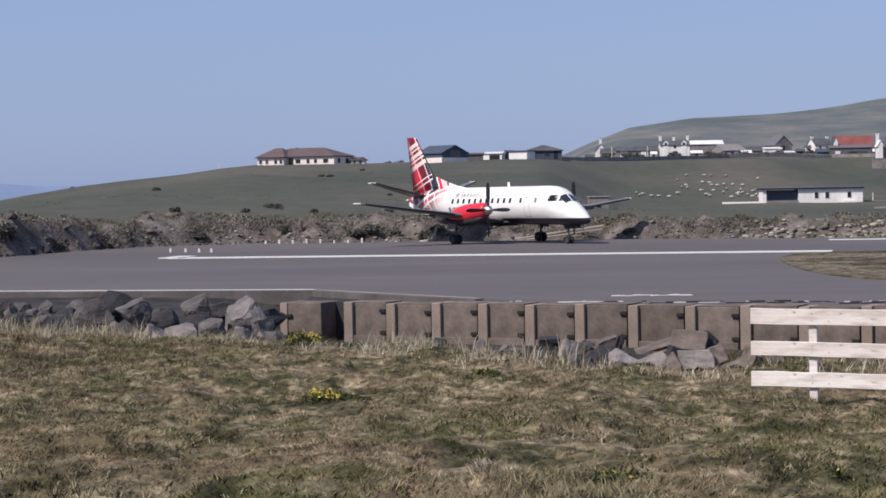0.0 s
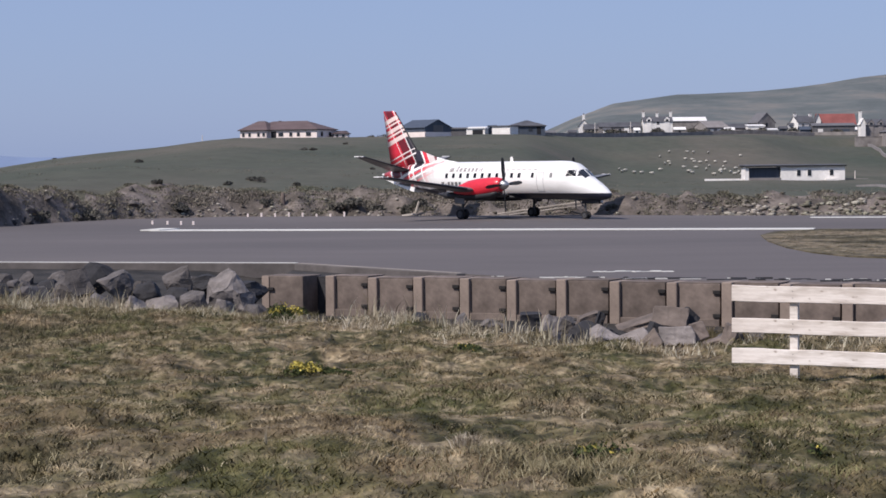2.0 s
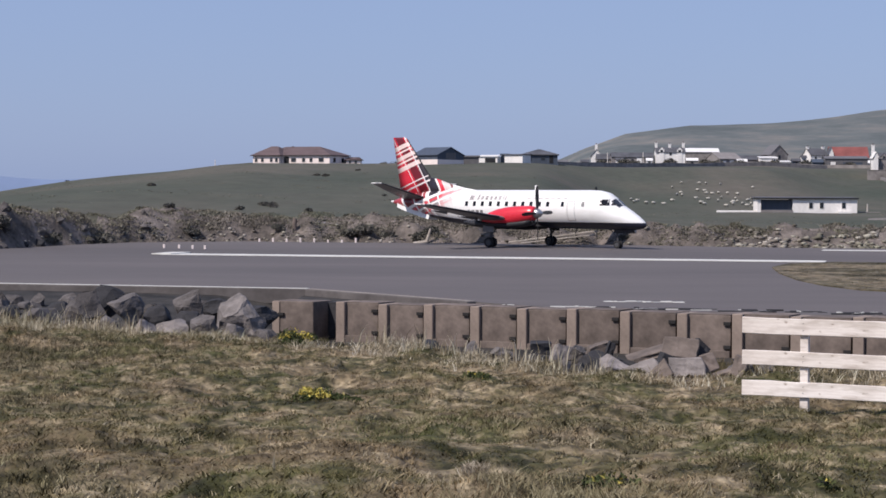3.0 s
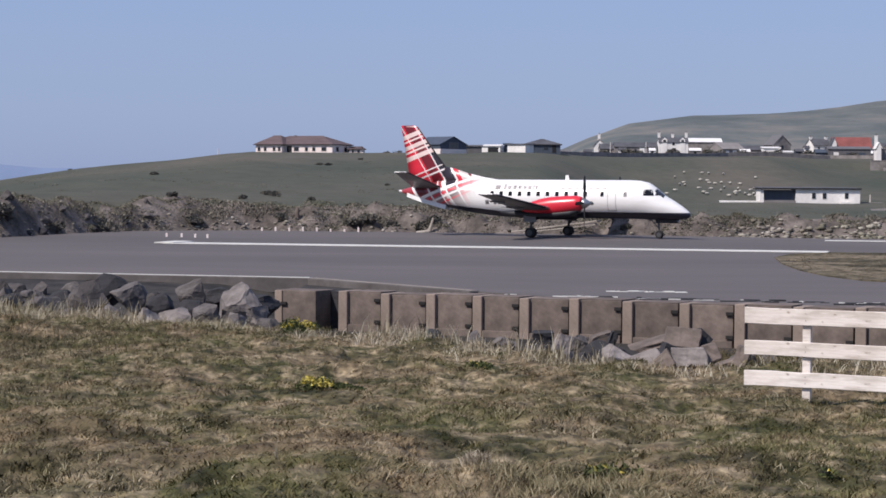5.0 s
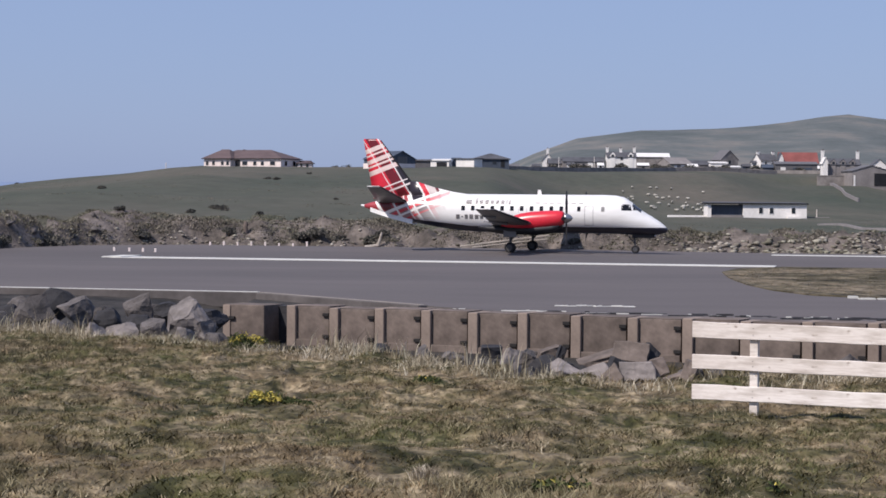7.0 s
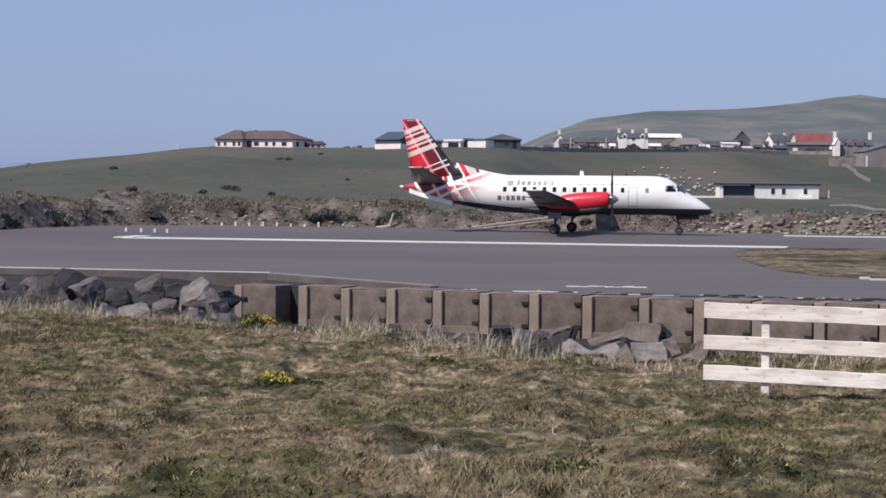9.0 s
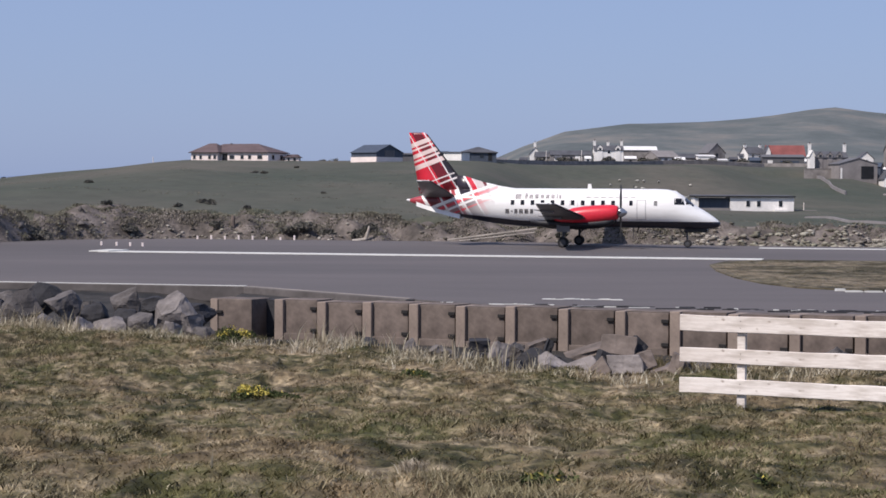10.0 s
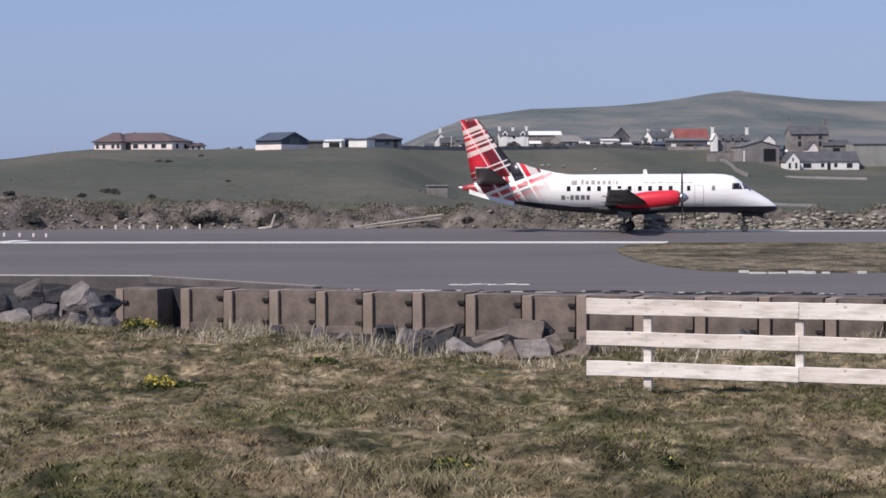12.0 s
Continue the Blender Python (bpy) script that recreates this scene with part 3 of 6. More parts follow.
def build_airliner():
    p = empty("airliner", pose(0.25, 127.17, 0.12, 0, 0, -53.6), "white twin-propeller airliner with a red tartan tail taxiing on the runway", "airliner")
    part("fuselage", loft([hull_ring(*h) for h in HULL]), A["body"], p, "white fuselage with dark belly and tartan rear", smooth=True)
    # fin with its dorsal fillet
    fin = []
    for z, le, te, th in ((3.2, -6.9, -9.62, 0.11), (4.2, -7.12, -9.78, 0.10), (4.4, -7.3, -9.82, 0.10), (5.6, -8.22, -10.05, 0.10), (6.85, -9.12, -10.28, 0.09), (7.0, -9.32, -10.29, 0.06)):
        fin.append(foil(le, te, 0, z, th, vertical=True))
    part("fin", loft(fin), A["tail"], p, "red fin with white and black tartan bands", smooth=True)
    bm = bmesh.new()
    rod(bm, (-7.16, 0, 4.3), (-9.16, 0, 6.9), 0.05, 0.035, 8)
    part("leading_edge", bm, A["boot"], p, "black rubber de-icing boot")
    dors = [(-2.9, 3.47, 0.02), (-4.4, 3.68, 0.10), (-5.6, 3.95, 0.13), (-6.6, 4.26, 0.13), (-7.2, 4.36, 0.13)]
    rings = [[(x, -w - 0.12, 3.2), (x, -w, (3.3 + zt) / 2), (x, -w * 0.5, zt - 0.02), (x, 0, zt), (x, w * 0.5, zt - 0.02), (x, w, (3.3 + zt) / 2), (x, w + 0.12, 3.2)] for x, zt, w in dors]
    part("dorsal_fillet", loft(rings), A["body"], p, smooth=True)
    for s in (-1, 1):
        tag = "tailplane"
        st = [foil(-7.2, -9.25, s * 0.25, 2.95, 0.11), foil(-7.65, -9.05, s * 2.4, 3.5, 0.11), foil(-8.0, -8.9, s * 4.0, 3.93, 0.10), foil(-8.15, -8.86, s * 4.12, 3.96, 0.05)]
        part(tag, loft(st), A["wing"], p, "grey tailplane half", smooth=True)
        part("tailplane_boot", rod(bmesh.new(), (-7.25, s * 0.5, 3.02), (-8.01, s * 4.05, 3.95), 0.055, 0.035), A["boot"], p)
        part("tailplane_tip", rod(bmesh.new(), (-8.1, s * 4.02, 3.945), (-8.85, s * 4.13, 3.965), 0.05, 0.03), A["white"], p, "pale tailplane tip")
        # wing
        st = [foil(1.62, -1.38, s * 0.5, 1.42, 0.15), foil(1.62, -1.38, s * 1.1, 1.47, 0.15), foil(1.45, -1.15, s * 3.35, 1.74, 0.15),
              foil(1.0, -0.82, s * 7.0, 2.19, 0.14), foil(0.58, -0.52, s * 10.5, 2.62, 0.12), foil(0.35, -0.45, s * 10.72, 2.65, 0.06)]
        part("wing", loft(st), A["wing"], p, "grey metal wing", smooth=True)
        part("wing_boot", rod(bmesh.new(), (1.28, s * 4.35, 1.88), (0.57, s * 10.4, 2.62), 0.075, 0.05), A["boot"], p)
        part("wing_tip_light", rod(bmesh.new(), (0.42, s * 10.66, 2.65), (-0.3, s * 10.72, 2.66), 0.05, 0.03), A["white"], p, "pale wing tip fairing")
        for k, (y0, z0) in enumerate(((5.1, 1.92), (8.2, 2.3))):
            part("flap_fairing", rod(bmesh.new(), (0.2, s * y0, z0 - 0.16), (-1.25 + 0.25 * k, s * y0, z0 - 0.02), 0.09, 0.03), A["wing"], p)
        # engine nacelle
        y = s * 3.35
        nac = []
        for x, zc, rz, ry in ((3.30, 2.12, 0.36, 0.36), (3.22, 2.11, 0.42, 0.41), (2.9, 2.08, 0.50, 0.46), (2.2, 2.0, 0.56, 0.50), (1.3, 1.92, 0.58, 0.50),
                              (0.6, 1.86, 0.52, 0.48), (-0.1, 1.78, 0.36, 0.42), (-0.5, 1.74, 0.2, 0.3)):
            nac.append([(x, y + ry * math.cos(2 * math.pi * i / 24), zc + rz * math.sin(2 * math.pi * i / 24)) for i in range(24)])
        n_ob = part("nacelle", loft(nac), A["red"], p, "glossy red engine nacelle", smooth=True)
        bm = loft([[(x, y + ry * math.cos(2 * math.pi * i / 16), zc + rz * math.sin(2 * math.pi * i / 16)) for i in range(16)] for x, zc, rz, ry in
                   ((3.05, 1.64, 0.16, 0.3), (2.6, 1.52, 0.24, 0.38), (1.4, 1.40, 0.26, 0.40), (0.0, 1.40, 0.26, 0.38), (-1.3, 1.46, 0.2, 0.3), (-2.0, 1.55, 0.06, 0.1))])
        part("gear_fairing", bm, A["boot"], n_ob, "dark lower cowling", smooth=True)
        part("intake", rod(bmesh.new(), (3.12, y, 1.68), (3.2, y, 1.68), 0.2, 0.18, 14), A["boot"], n_ob, "black air intake")
        part("exhaust", rod(bmesh.new(), (0.3, y - 0.46 * s, 1.75), (-0.55, y - 0.5 * s, 1.74), 0.13, 0.12, 12), A["metal"], n_ob, "bare metal exhaust pipe")
        # propeller
        hub = part("propeller", loft([[(x, q * math.cos(2 * math.pi * i / 16), q * math.sin(2 * math.pi * i / 16)) for i in range(16)] for x, q in
                                      ((-0.02, 0.30), (0.12, 0.30), (0.28, 0.24), (0.42, 0.14), (0.52, 0.03))]), A["metal"], p, "four-bladed propeller with a metal spinner", smooth=True)
        hub.location = (3.33, y, 2.12)
        for q in range(4):
            bm = bmesh.new()
            rings = []
            for rr, c, t, tw in ((0.2, 0.13, 0.10, 50), (0.55, 0.20, 0.06, 38), (1.0, 0.26, 0.04, 26), (1.4, 0.24, 0.03, 18), (1.62, 0.15, 0.02, 14), (1.67, 0.05, 0.01, 14)):
                a = radians(tw)
                e1, e2 = Vector((math.sin(a), math.cos(a), 0)), Vector((math.cos(a), -math.sin(a), 0))
                rings.append([tuple(Vector((0.12, 0, rr)) + e1 * (c / 2 * math.cos(2 * math.pi * i / 8)) + e2 * (t / 2 * math.sin(2 * math.pi * i / 8))) for i in range(8)])
            bm.free()
            bm = loft(rings)
            bmesh.ops.rotate(bm, verts=bm.verts, cent=(0, 0, 0), matrix=Matrix.Rotation(q * math.pi / 2, 3, 'X'))
            part("blade", bm, A["blade"], hub, "black propeller blade")
        # main gear
        g = part("main_gear_leg", rod(rod(rod(bmesh.new(), (0, y, 0.31), (0.05, y, 1.45), 0.075, 0.095, 10), (0, y - 0.3, 0.31), (0, y + 0.3, 0.31), 0.05), (0.02, y, 0.75), (0.62, y, 1.35), 0.045), A["gear"], p, "grey main undercarriage leg")
        part("gear_door", boxes((-0.35, 0.45, y + 0.32 * s, y + 0.345 * s, 0.95, 1.35), bevel=0.01), A["wing"], p)
        for d in (-0.2, 0.2):
            WHEELS.append((wheel("wheel", p, (0, y + d, PLANE_R), PLANE_R, 0.22), (0, y + d, PLANE_R), PLANE_R))
        PROPS.append((hub, (3.33, y, 2.12)))
        # cabin windows, doors and seams
        for i in range(11):
            x = -3.50 + i * 0.62
            part("window", skin_patch(x - 0.115, x + 0.115, 2.53, 2.83, s, 0.006), A["glass"], p, "small dark cabin window")
        for x in (3.79, 5.28):
            part("window", skin_patch(x - 0.1, x + 0.1, 2.53, 2.83, s, 0.006), A["glass"] if x < 5 else A["seam"], p)
        for x0, x1 in ((4.14, 4.17), (4.66, 4.69)):
            part("door_seam", skin_patch(x0, x1, 1.68, 2.86, s, 0.002, 1, 8), A["seam"], p)
        for z0 in (1.66, 2.85):
            part("door_seam", skin_patch(4.14, 4.69, z0, z0 + 0.03, s, 0.002, 3, 1), A["seam"], p)
        part("door_seam", skin_patch(0.02, 0.04, 2.4, 2.96, s, 0.002, 1, 6), A["seam"], p)
        part("door_seam", skin_patch(0.52, 0.54, 2.4, 2.96, s, 0.002, 1, 6), A["seam"], p)
        # cockpit glazing
        part("cockpit_window", skin_patch(6.40, 7.02, 2.60, 2.98, s, 0.006, 4, 4, 0.16), A["glass"], p, "dark cockpit side window")
        part("cockpit_window", skin_patch(7.08, 7.42, 2.62, 2.78, s, 0.008, 3, 3, 0.1), A["glass"], p)
    # windscreen over the nose
    for s in (-1, 1):
        bm = bmesh.new()
        rows = []
        for i in range(5):
            x = 7.52 - 0.52 * i / 4
            top, low, hw = hull_at(x)
            c, r = (top + low) / 2, (top - low) / 2
            rows.append([bm.verts.new((x, s * (hw * math.sin(a) + 0.006), c + r * math.cos(a) + 0.008)) for a in (0.05, 0.25, 0.45, 0.62)])
        for a, b in zip(rows, rows[1:]):
            for i in range(3):
                bm.faces.new((a[i], a[i + 1], b[i + 1], b[i]))
        part("windscreen", bm, A["glass"], p, "dark windscreen pane")
    # nose gear
    part("nose_gear_leg", rod(rod(rod(bmesh.new(), (7.14, 0, 0.235), (7.05, 0, 1.2), 0.05, 0.07, 10), (7.14, -0.2, 0.235), (7.14, 0.2, 0.235), 0.035), (7.1, 0, 0.6), (6.6, 0, 1.15), 0.03), A["gear"], p, "grey nose undercarriage leg")
    for d in (-0.14, 0.14):
        WHEELS.append((wheel("nose_wheel", p, (7.14, d, NOSE_R), NOSE_R, 0.16), (7.14, d, NOSE_R), NOSE_R))
    for s in (-1, 1):
        part("nose_gear_door", boxes((6.95, 8.3, s * 0.2 - 0.012, s * 0.2 + 0.012, 0.93, 1.2), bevel=0.008), A["boot"], p)
    part("landing_light", rod(bmesh.new(), (8.32, 0, 1.06), (8.4, 0, 1.06), 0.11, 0.1, 12), A["metal"], p)
    # belly fairing, antennas, static wicks
    part("belly_fairing", loft([[(x, hw * math.cos(2 * math.pi * i / 20), 1.32 + r * math.sin(2 * math.pi * i / 20)) for i in range(20)] for x, hw, r in
                                ((2.4, 0.3, 0.06), (1.6, 0.85, 0.22), (0.3, 0.95, 0.28), (-1.2, 0.9, 0.26), (-2.2, 0.4, 0.1))]), A["boot"], p, "dark belly fairing", smooth=True)
    bm = loft([foil(1.28, 0.98, 0, 3.44, 0.12, vertical=True), foil(1.2, 1.0, 0, 3.84, 0.10, vertical=True)])
    part("blade_antenna", bm, A["white"], p, "white blade antenna")
    for x in (5.6, 3.0, -1.6):
        part("antenna", rod(bmesh.new(), (x, 0, 3.45), (x - 0.05, 0, 3.56), 0.03, 0.015), A["boot"], p)
    part("belly_antenna", rod(bmesh.new(), (4.15, 0, 1.2), (4.05, 0, 0.85), 0.05, 0.025), A["boot"], p)
    part("tail_cone", rod(bmesh.new(), (-10.15, 0, 2.76), (-10.42, 0, 2.79), 0.10, 0.06, 12), A["white"], p, "pale tail cone tip")
    keel = []
    for x in (-6.9, -7.6, -8.4, -9.2, -9.75):
        low = hull_at(x)[1]
        k = 0.16 + 0.2 * (x + 9.75) / 2.85
        keel.append([(x, -k * 1.55, low + 0.16), (x, -k * 1.75, low - 0.1), (x, 0, low - 0.12), (x, k * 1.75, low - 0.1), (x, k * 1.55, low + 0.16), (x, 0, low + 0.3)])
    part("ventral_fin", loft(keel), A["white"], p, "white ventral keel under the tail")
    for s in (-1, 1):
        # operator's name and registration: plain bars and a ring in their places
        x = -2.75
        for i, (w, h) in enumerate(((0.2, 0.36), (0.28, 0.25), (0.28, 0.27), (0.26, 0.25), (0.26, 0.25), (0.26, 0.25), (0.09, 0.3), (0.16, 0.25))):
            x0 = x if s < 0 else -0.2 - (x + 2.75) - w
            part("name_bar", skin_patch(x0, x0 + w * 0.8, 2.92, 2.92 + h, s, 0.003, 1, 3), A["ink"], p)
            x += w + 0.07
        part("emblem", skin_patch(-3.34, -2.98, 2.9, 3.2, s, 0.003, 2, 3), A["ink"], p, "grey emblem patch")
        x = -3.95
        for w, h in ((0.24, 0.28), (0.12, 0.08), (0.2, 0.28), (0.24, 0.28), (0.24, 0.28), (0.2, 0.28)):
            part("registration_bar", skin_patch(x, x + w, 2.14 - h / 2, 2.14 + h / 2, s, 0.003, 1, 2), A["dark_ink"], p)
            x += w + 0.1
        for x in (1.05, 1.5, 1.95, 2.4, 2.85, 3.3, 3.75):
            part("script_bar", skin_patch(x, x + 0.3, 2.99, 3.05, s, 0.003, 1, 1), A["ink"], p)
    return p


WHEELS, PROPS = [], []
airliner = build_airliner()

# ---- kerbs, grass island and broken edging ----
def beam(name, a, b, w, z0, z1, material, label, category="kerb", bevel=0.03, kind="structure"):
    a, b = Vector((*a, 0)), Vector((*b, 0))
    ln, ang = (b - a).length, math.atan2(b.y - a.y, b.x - a.x)
    ob = part(name, boxes((0, ln, -w / 2, w / 2, z0, z1), bevel=bevel), material)
    ob.matrix_basis = Matrix.Translation(a) @ Matrix.Rotation(ang, 4, 'Z')
    return tagged(ob, label, category, kind=kind)


# kerbs and the fill behind the wall have shade in their colour
beam("kerb_1", (-90, 90.8), (-17.8, 71.2), 0.3, -0.5, 0.02, M["kerb_shade"], "concrete kerb along the runway edge, face coloured as shaded")
beam("kerb_2", (-17.75, 71.1), (-6.2, 68.2), 0.3, -0.5, 0.02, M["kerb_shade"], "concrete kerb along the runway edge, face coloured as shaded")
beam("kerb_3", (-6.1, 68.05), (-0.5, 60.5), 0.4, -0.5, 0.02, M["kerb_shade"], "concrete kerb slanting to the block wall, face coloured as shaded")
tagged(part("trim", slab([(-6.5, 67.9), (-0.9, 60.5), (1.6, 57.6), (-6.3, 61.4)], -1.2, -0.35), M["kerb_shade"]), "sloping concrete fill behind the block wall", "concrete", kind="structure")

beam("trim_line_1", (-90, 91.0), (-17.8, 71.4), 0.22, 0.0, 0.035, M["line"], "thin pale edge line on the kerb", "marking", 0.0)
beam("trim_line_2", (-17.75, 71.3), (-6.2, 68.4), 0.22, 0.0, 0.035, M["line"], "thin pale edge line on the kerb", "marking", 0.0)
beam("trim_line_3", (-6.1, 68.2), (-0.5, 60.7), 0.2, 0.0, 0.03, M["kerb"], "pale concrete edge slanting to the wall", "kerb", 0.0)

ISLE = [(60, 56), (24, 65.6), (18.4, 66.9), (14.5, 67.6), (12.9, 69.5), (12.2, 73), (12.0, 78), (12.3, 85), (13.0, 92), (14.4, 97), (17.2, 100.0), (28, 97.6), (60, 90.4)]
tagged(part("grass_verge", slab(ISLE, -0.1, 0.05), sward("verge_turf", *VERGE, 0.22, False)),
       "dry grass verge beside the runway", "grass", kind="structure")


def build_edging():
    rng = random.Random(11)
    pts = [(60, 55.4), (18.4, 66.3), (14.5, 67.1), (12.9, 69.2)]
    bm = bmesh.new()
    for a, b in zip(pts, pts[1:]):
        n = int(math.dist(a, b) / 0.5)
        for i in range(n):
            if rng.random() < 0.3:
                continue
            k = i / n
            x, y = a[0] + (b[0] - a[0]) * k, a[1] + (b[1] - a[1]) * k
            s = rng.uniform(0.05, 0.3)
            x, y = x + rng.uniform(-0.25, 0.25), y + rng.uniform(-0.3, 0.3)
            box(bm, x - s, x + s, y - 0.15, y + rng.uniform(0.05, 0.2), 0.0, rng.uniform(0.03, 0.10))
    tagged(part("verge_edging", bm, M["line"]), "broken pale concrete edging round the verge", "edging", kind="stuff")
    crumbs = bmesh.new()
    for i in range(70):
        x = rng.uniform(3, 16)
        y, s = 58.3 - 0.32 * x + rng.uniform(-0.3, 0.9), rng.uniform(0.05, 0.3)
        box(crumbs, x - s, x + s, y - 0.05, y + rng.uniform(0.03, 0.12), 0.0, rng.uniform(0.01, 0.05))
    bm = bmesh.new()
    for i in range(60):
        x = 0.3 + 16 * (i / 60) + rng.uniform(-0.2, 0.2)
        y = 58.6 - 0.3 * x + rng.uniform(-0.25, 0.5)
        if 0.25 < (x * 0.37) % 1 < 0.6:
            continue
        s = rng.uniform(0.05, 0.45) if 2 < x < 6.5 else rng.uniform(0.02, 0.12)
        box(bm, x - s, x + s, y - 0.03, y + rng.uniform(0.02, 0.08), 0.0, rng.uniform(0.008, 0.035))
    # a worn pale strip farther in, in flat uneven pieces
    x = 3.5
    while x < 5.7:
        w = rng.uniform(0.08, 0.4)
        y, d = 61.4 - 0.1 * x + rng.uniform(-0.1, 0.1), rng.uniform(0.12, 0.45)
        p = [(x, y), (x + w, y + rng.uniform(-0.1, 0.1)), (x + w * 0.95, y + d), (x + 0.04, y + d * rng.uniform(0.6, 1.1))]
        h = rng.uniform(0.012, 0.03)
        lo, up = [bm.verts.new((*q, 0.0)) for q in p], [bm.verts.new((*q, h)) for q in p]
        bm.faces.new(up)
        for i in range(4):
            bm.faces.new((lo[i], lo[(i + 1) % 4], up[(i + 1) % 4], up[i]))
        x += w * 0.97
    tagged(part("asphalt_crumbs", crumbs, M["rock_dark"]), "dark broken asphalt along the wall top", "rubble", kind="stuff")
    tagged(part("broken_edge", bm, M["line"]), "crumbled pale concrete along the asphalt edge", "rubble", kind="stuff")


build_edging()

# ---- wall of precast concrete units ----
WALL_X = [-6.49, -4.53, -3.23, -1.87, -0.51, 0.83, 2.22, 3.67, 5.18, 6.60, 8.07, 9.59, 11.16, 12.73, 14.14, 15.7, 17.3]
WALL_A = math.atan(-0.481)


def block_unit(w, first=False):
    """One unit: a proud pale pier, a recessed panel and its iron lugs. Local x along the wall, -y to the viewer."""
    e = new("concrete_block")
    pw = 0.32
    if first:
        part("panel", boxes((0, 1.42, -0.12, 1.0, -1.25, 0.02), bevel=0.03), M["panel"], e, "brown weathered concrete face")
        part("pier", boxes((0.0, 0.25, -0.16, -0.12, -1.25, 0.0), bevel=0.012), M["pier"], e)
        for z in (-0.38, -1.02):
            part("lug", boxes((0.22, 0.42, -0.2, -0.13, z - 0.045, z + 0.045), bevel=0.01), M["iron"], e, "dark iron lug")
        # near-black block at the back of the gap, coloured as its shade
        part("shade_backing", boxes((1.42, w - 0.02, 0.75, 1.2, -1.25, -0.02), bevel=0.02), M["rock_dark"], e, "recess back with the gap's shade in its colour")
    else:
        part("pier", boxes((0.025, pw, -0.12, 0.9, -1.55, 0.03), bevel=0.025), M["pier"], e, "pale concrete pier")
        part("panel", boxes((pw + 0.004, w - 0.05, 0.0, 1.0, -1.35, 0.0), bevel=0.02), M["panel"], e, "brown weathered concrete panel")
        part("coping", boxes((pw + 0.01, w - 0.06, 0.05, 1.1, 0.004, 0.03), bevel=0.01), M["panel"], e)
        part("footing", boxes((pw + 0.004, w - 0.05, -0.09, -0.004, -1.55, -0.96), bevel=0.02), M["panel"], e, "proud concrete footing")
        for z in (-0.22, -0.86):
            part("lug", boxes((w - 0.24, w - 0.03, -0.07, -0.004, z - 0.05, z + 0.05), bevel=0.012), M["iron"], e, "dark iron lug")
        part("joint", boxes((w - 0.045, w + 0.018, 0.12, 0.9, -1.4, -0.03)), M["iron"], e, "dark open joint")
    return e


def build_wall():
    for i, (x0, x1) in enumerate(zip(WALL_X, WALL_X[1:])):
        w = (x1 - x0) / math.cos(WALL_A)
        u = block_unit(w, i == 0)
        y0 = 60.5 - 0.481 * (x0 + 6.49)
        dz = 0.02 * math.sin(i * 2.3) + max(0, x0 - 7) * 0.012
        u.matrix_basis = Matrix.Translation((x0, y0, dz)) @ Matrix.Rotation(WALL_A + 0.006 * math.sin(i * 1.7), 4, 'Z')
        tagged(u, "weathered brown concrete retaining block with iron lugs" if i else "brown concrete end block beside a dark gap in the wall", "concrete block", "blocks of the retaining wall")


build_wall()


# ---- boulders ----
def fast_mesh(name, verts, tris, material, label, category="grass"):
    me = bpy.data.meshes.new(name)
    nv, nt = len(verts), len(tris)
    me.vertices.add(nv)
    me.vertices.foreach_set("co", np.ascontiguousarray(verts, np.float32).ravel())
    me.loops.add(nt * 3)
    me.loops.foreach_set("vertex_index", np.ascontiguousarray(tris, np.int32).ravel())
    me.polygons.add(nt)
    me.polygons.foreach_set("loop_start", np.arange(0, nt * 3, 3, dtype=np.int32))
    me.update(calc_edges=True)
    me.materials.append(material)
    return tagged(new(name, me), label, category, kind="stuff")


def boulder_mesh(seed, r=1.2, cuts=14, sub=3, least=0.40):
    rng = random.Random(seed)
    bm = bmesh.new()
    bmesh.ops.create_icosphere(bm, subdivisions=sub, radius=1.0)
    planes = []
    for _ in range(cuts):
        n = Vector((rng.gauss(0, 1), rng.gauss(0, 1), rng.gauss(0, 1))).normalized()
        planes.append((n, rng.uniform(least, 0.62)))
    sc = Vector((rng.uniform(0.85, 1.25), rng.uniform(0.75, 1.05), rng.uniform(0.65, 0.95)))
    for v in bm.verts:
        for n, d in planes:
            k = v.co.dot(n)
            if k > d:
                v.co -= n * (k - d)
        q = v.co + Vector((seed, 0, 0))
        v.co += v.co.normalized() * (0.10 * noise.noise(q * 2.1) + 0.05 * noise.noise(q * 5.3) + 0.02 * noise.noise(q * 11))
        v.co = Vector((v.co.x * sc.x, v.co.y * sc.y, v.co.z * sc.z)) * r
    bm.normal_update()
    return bm


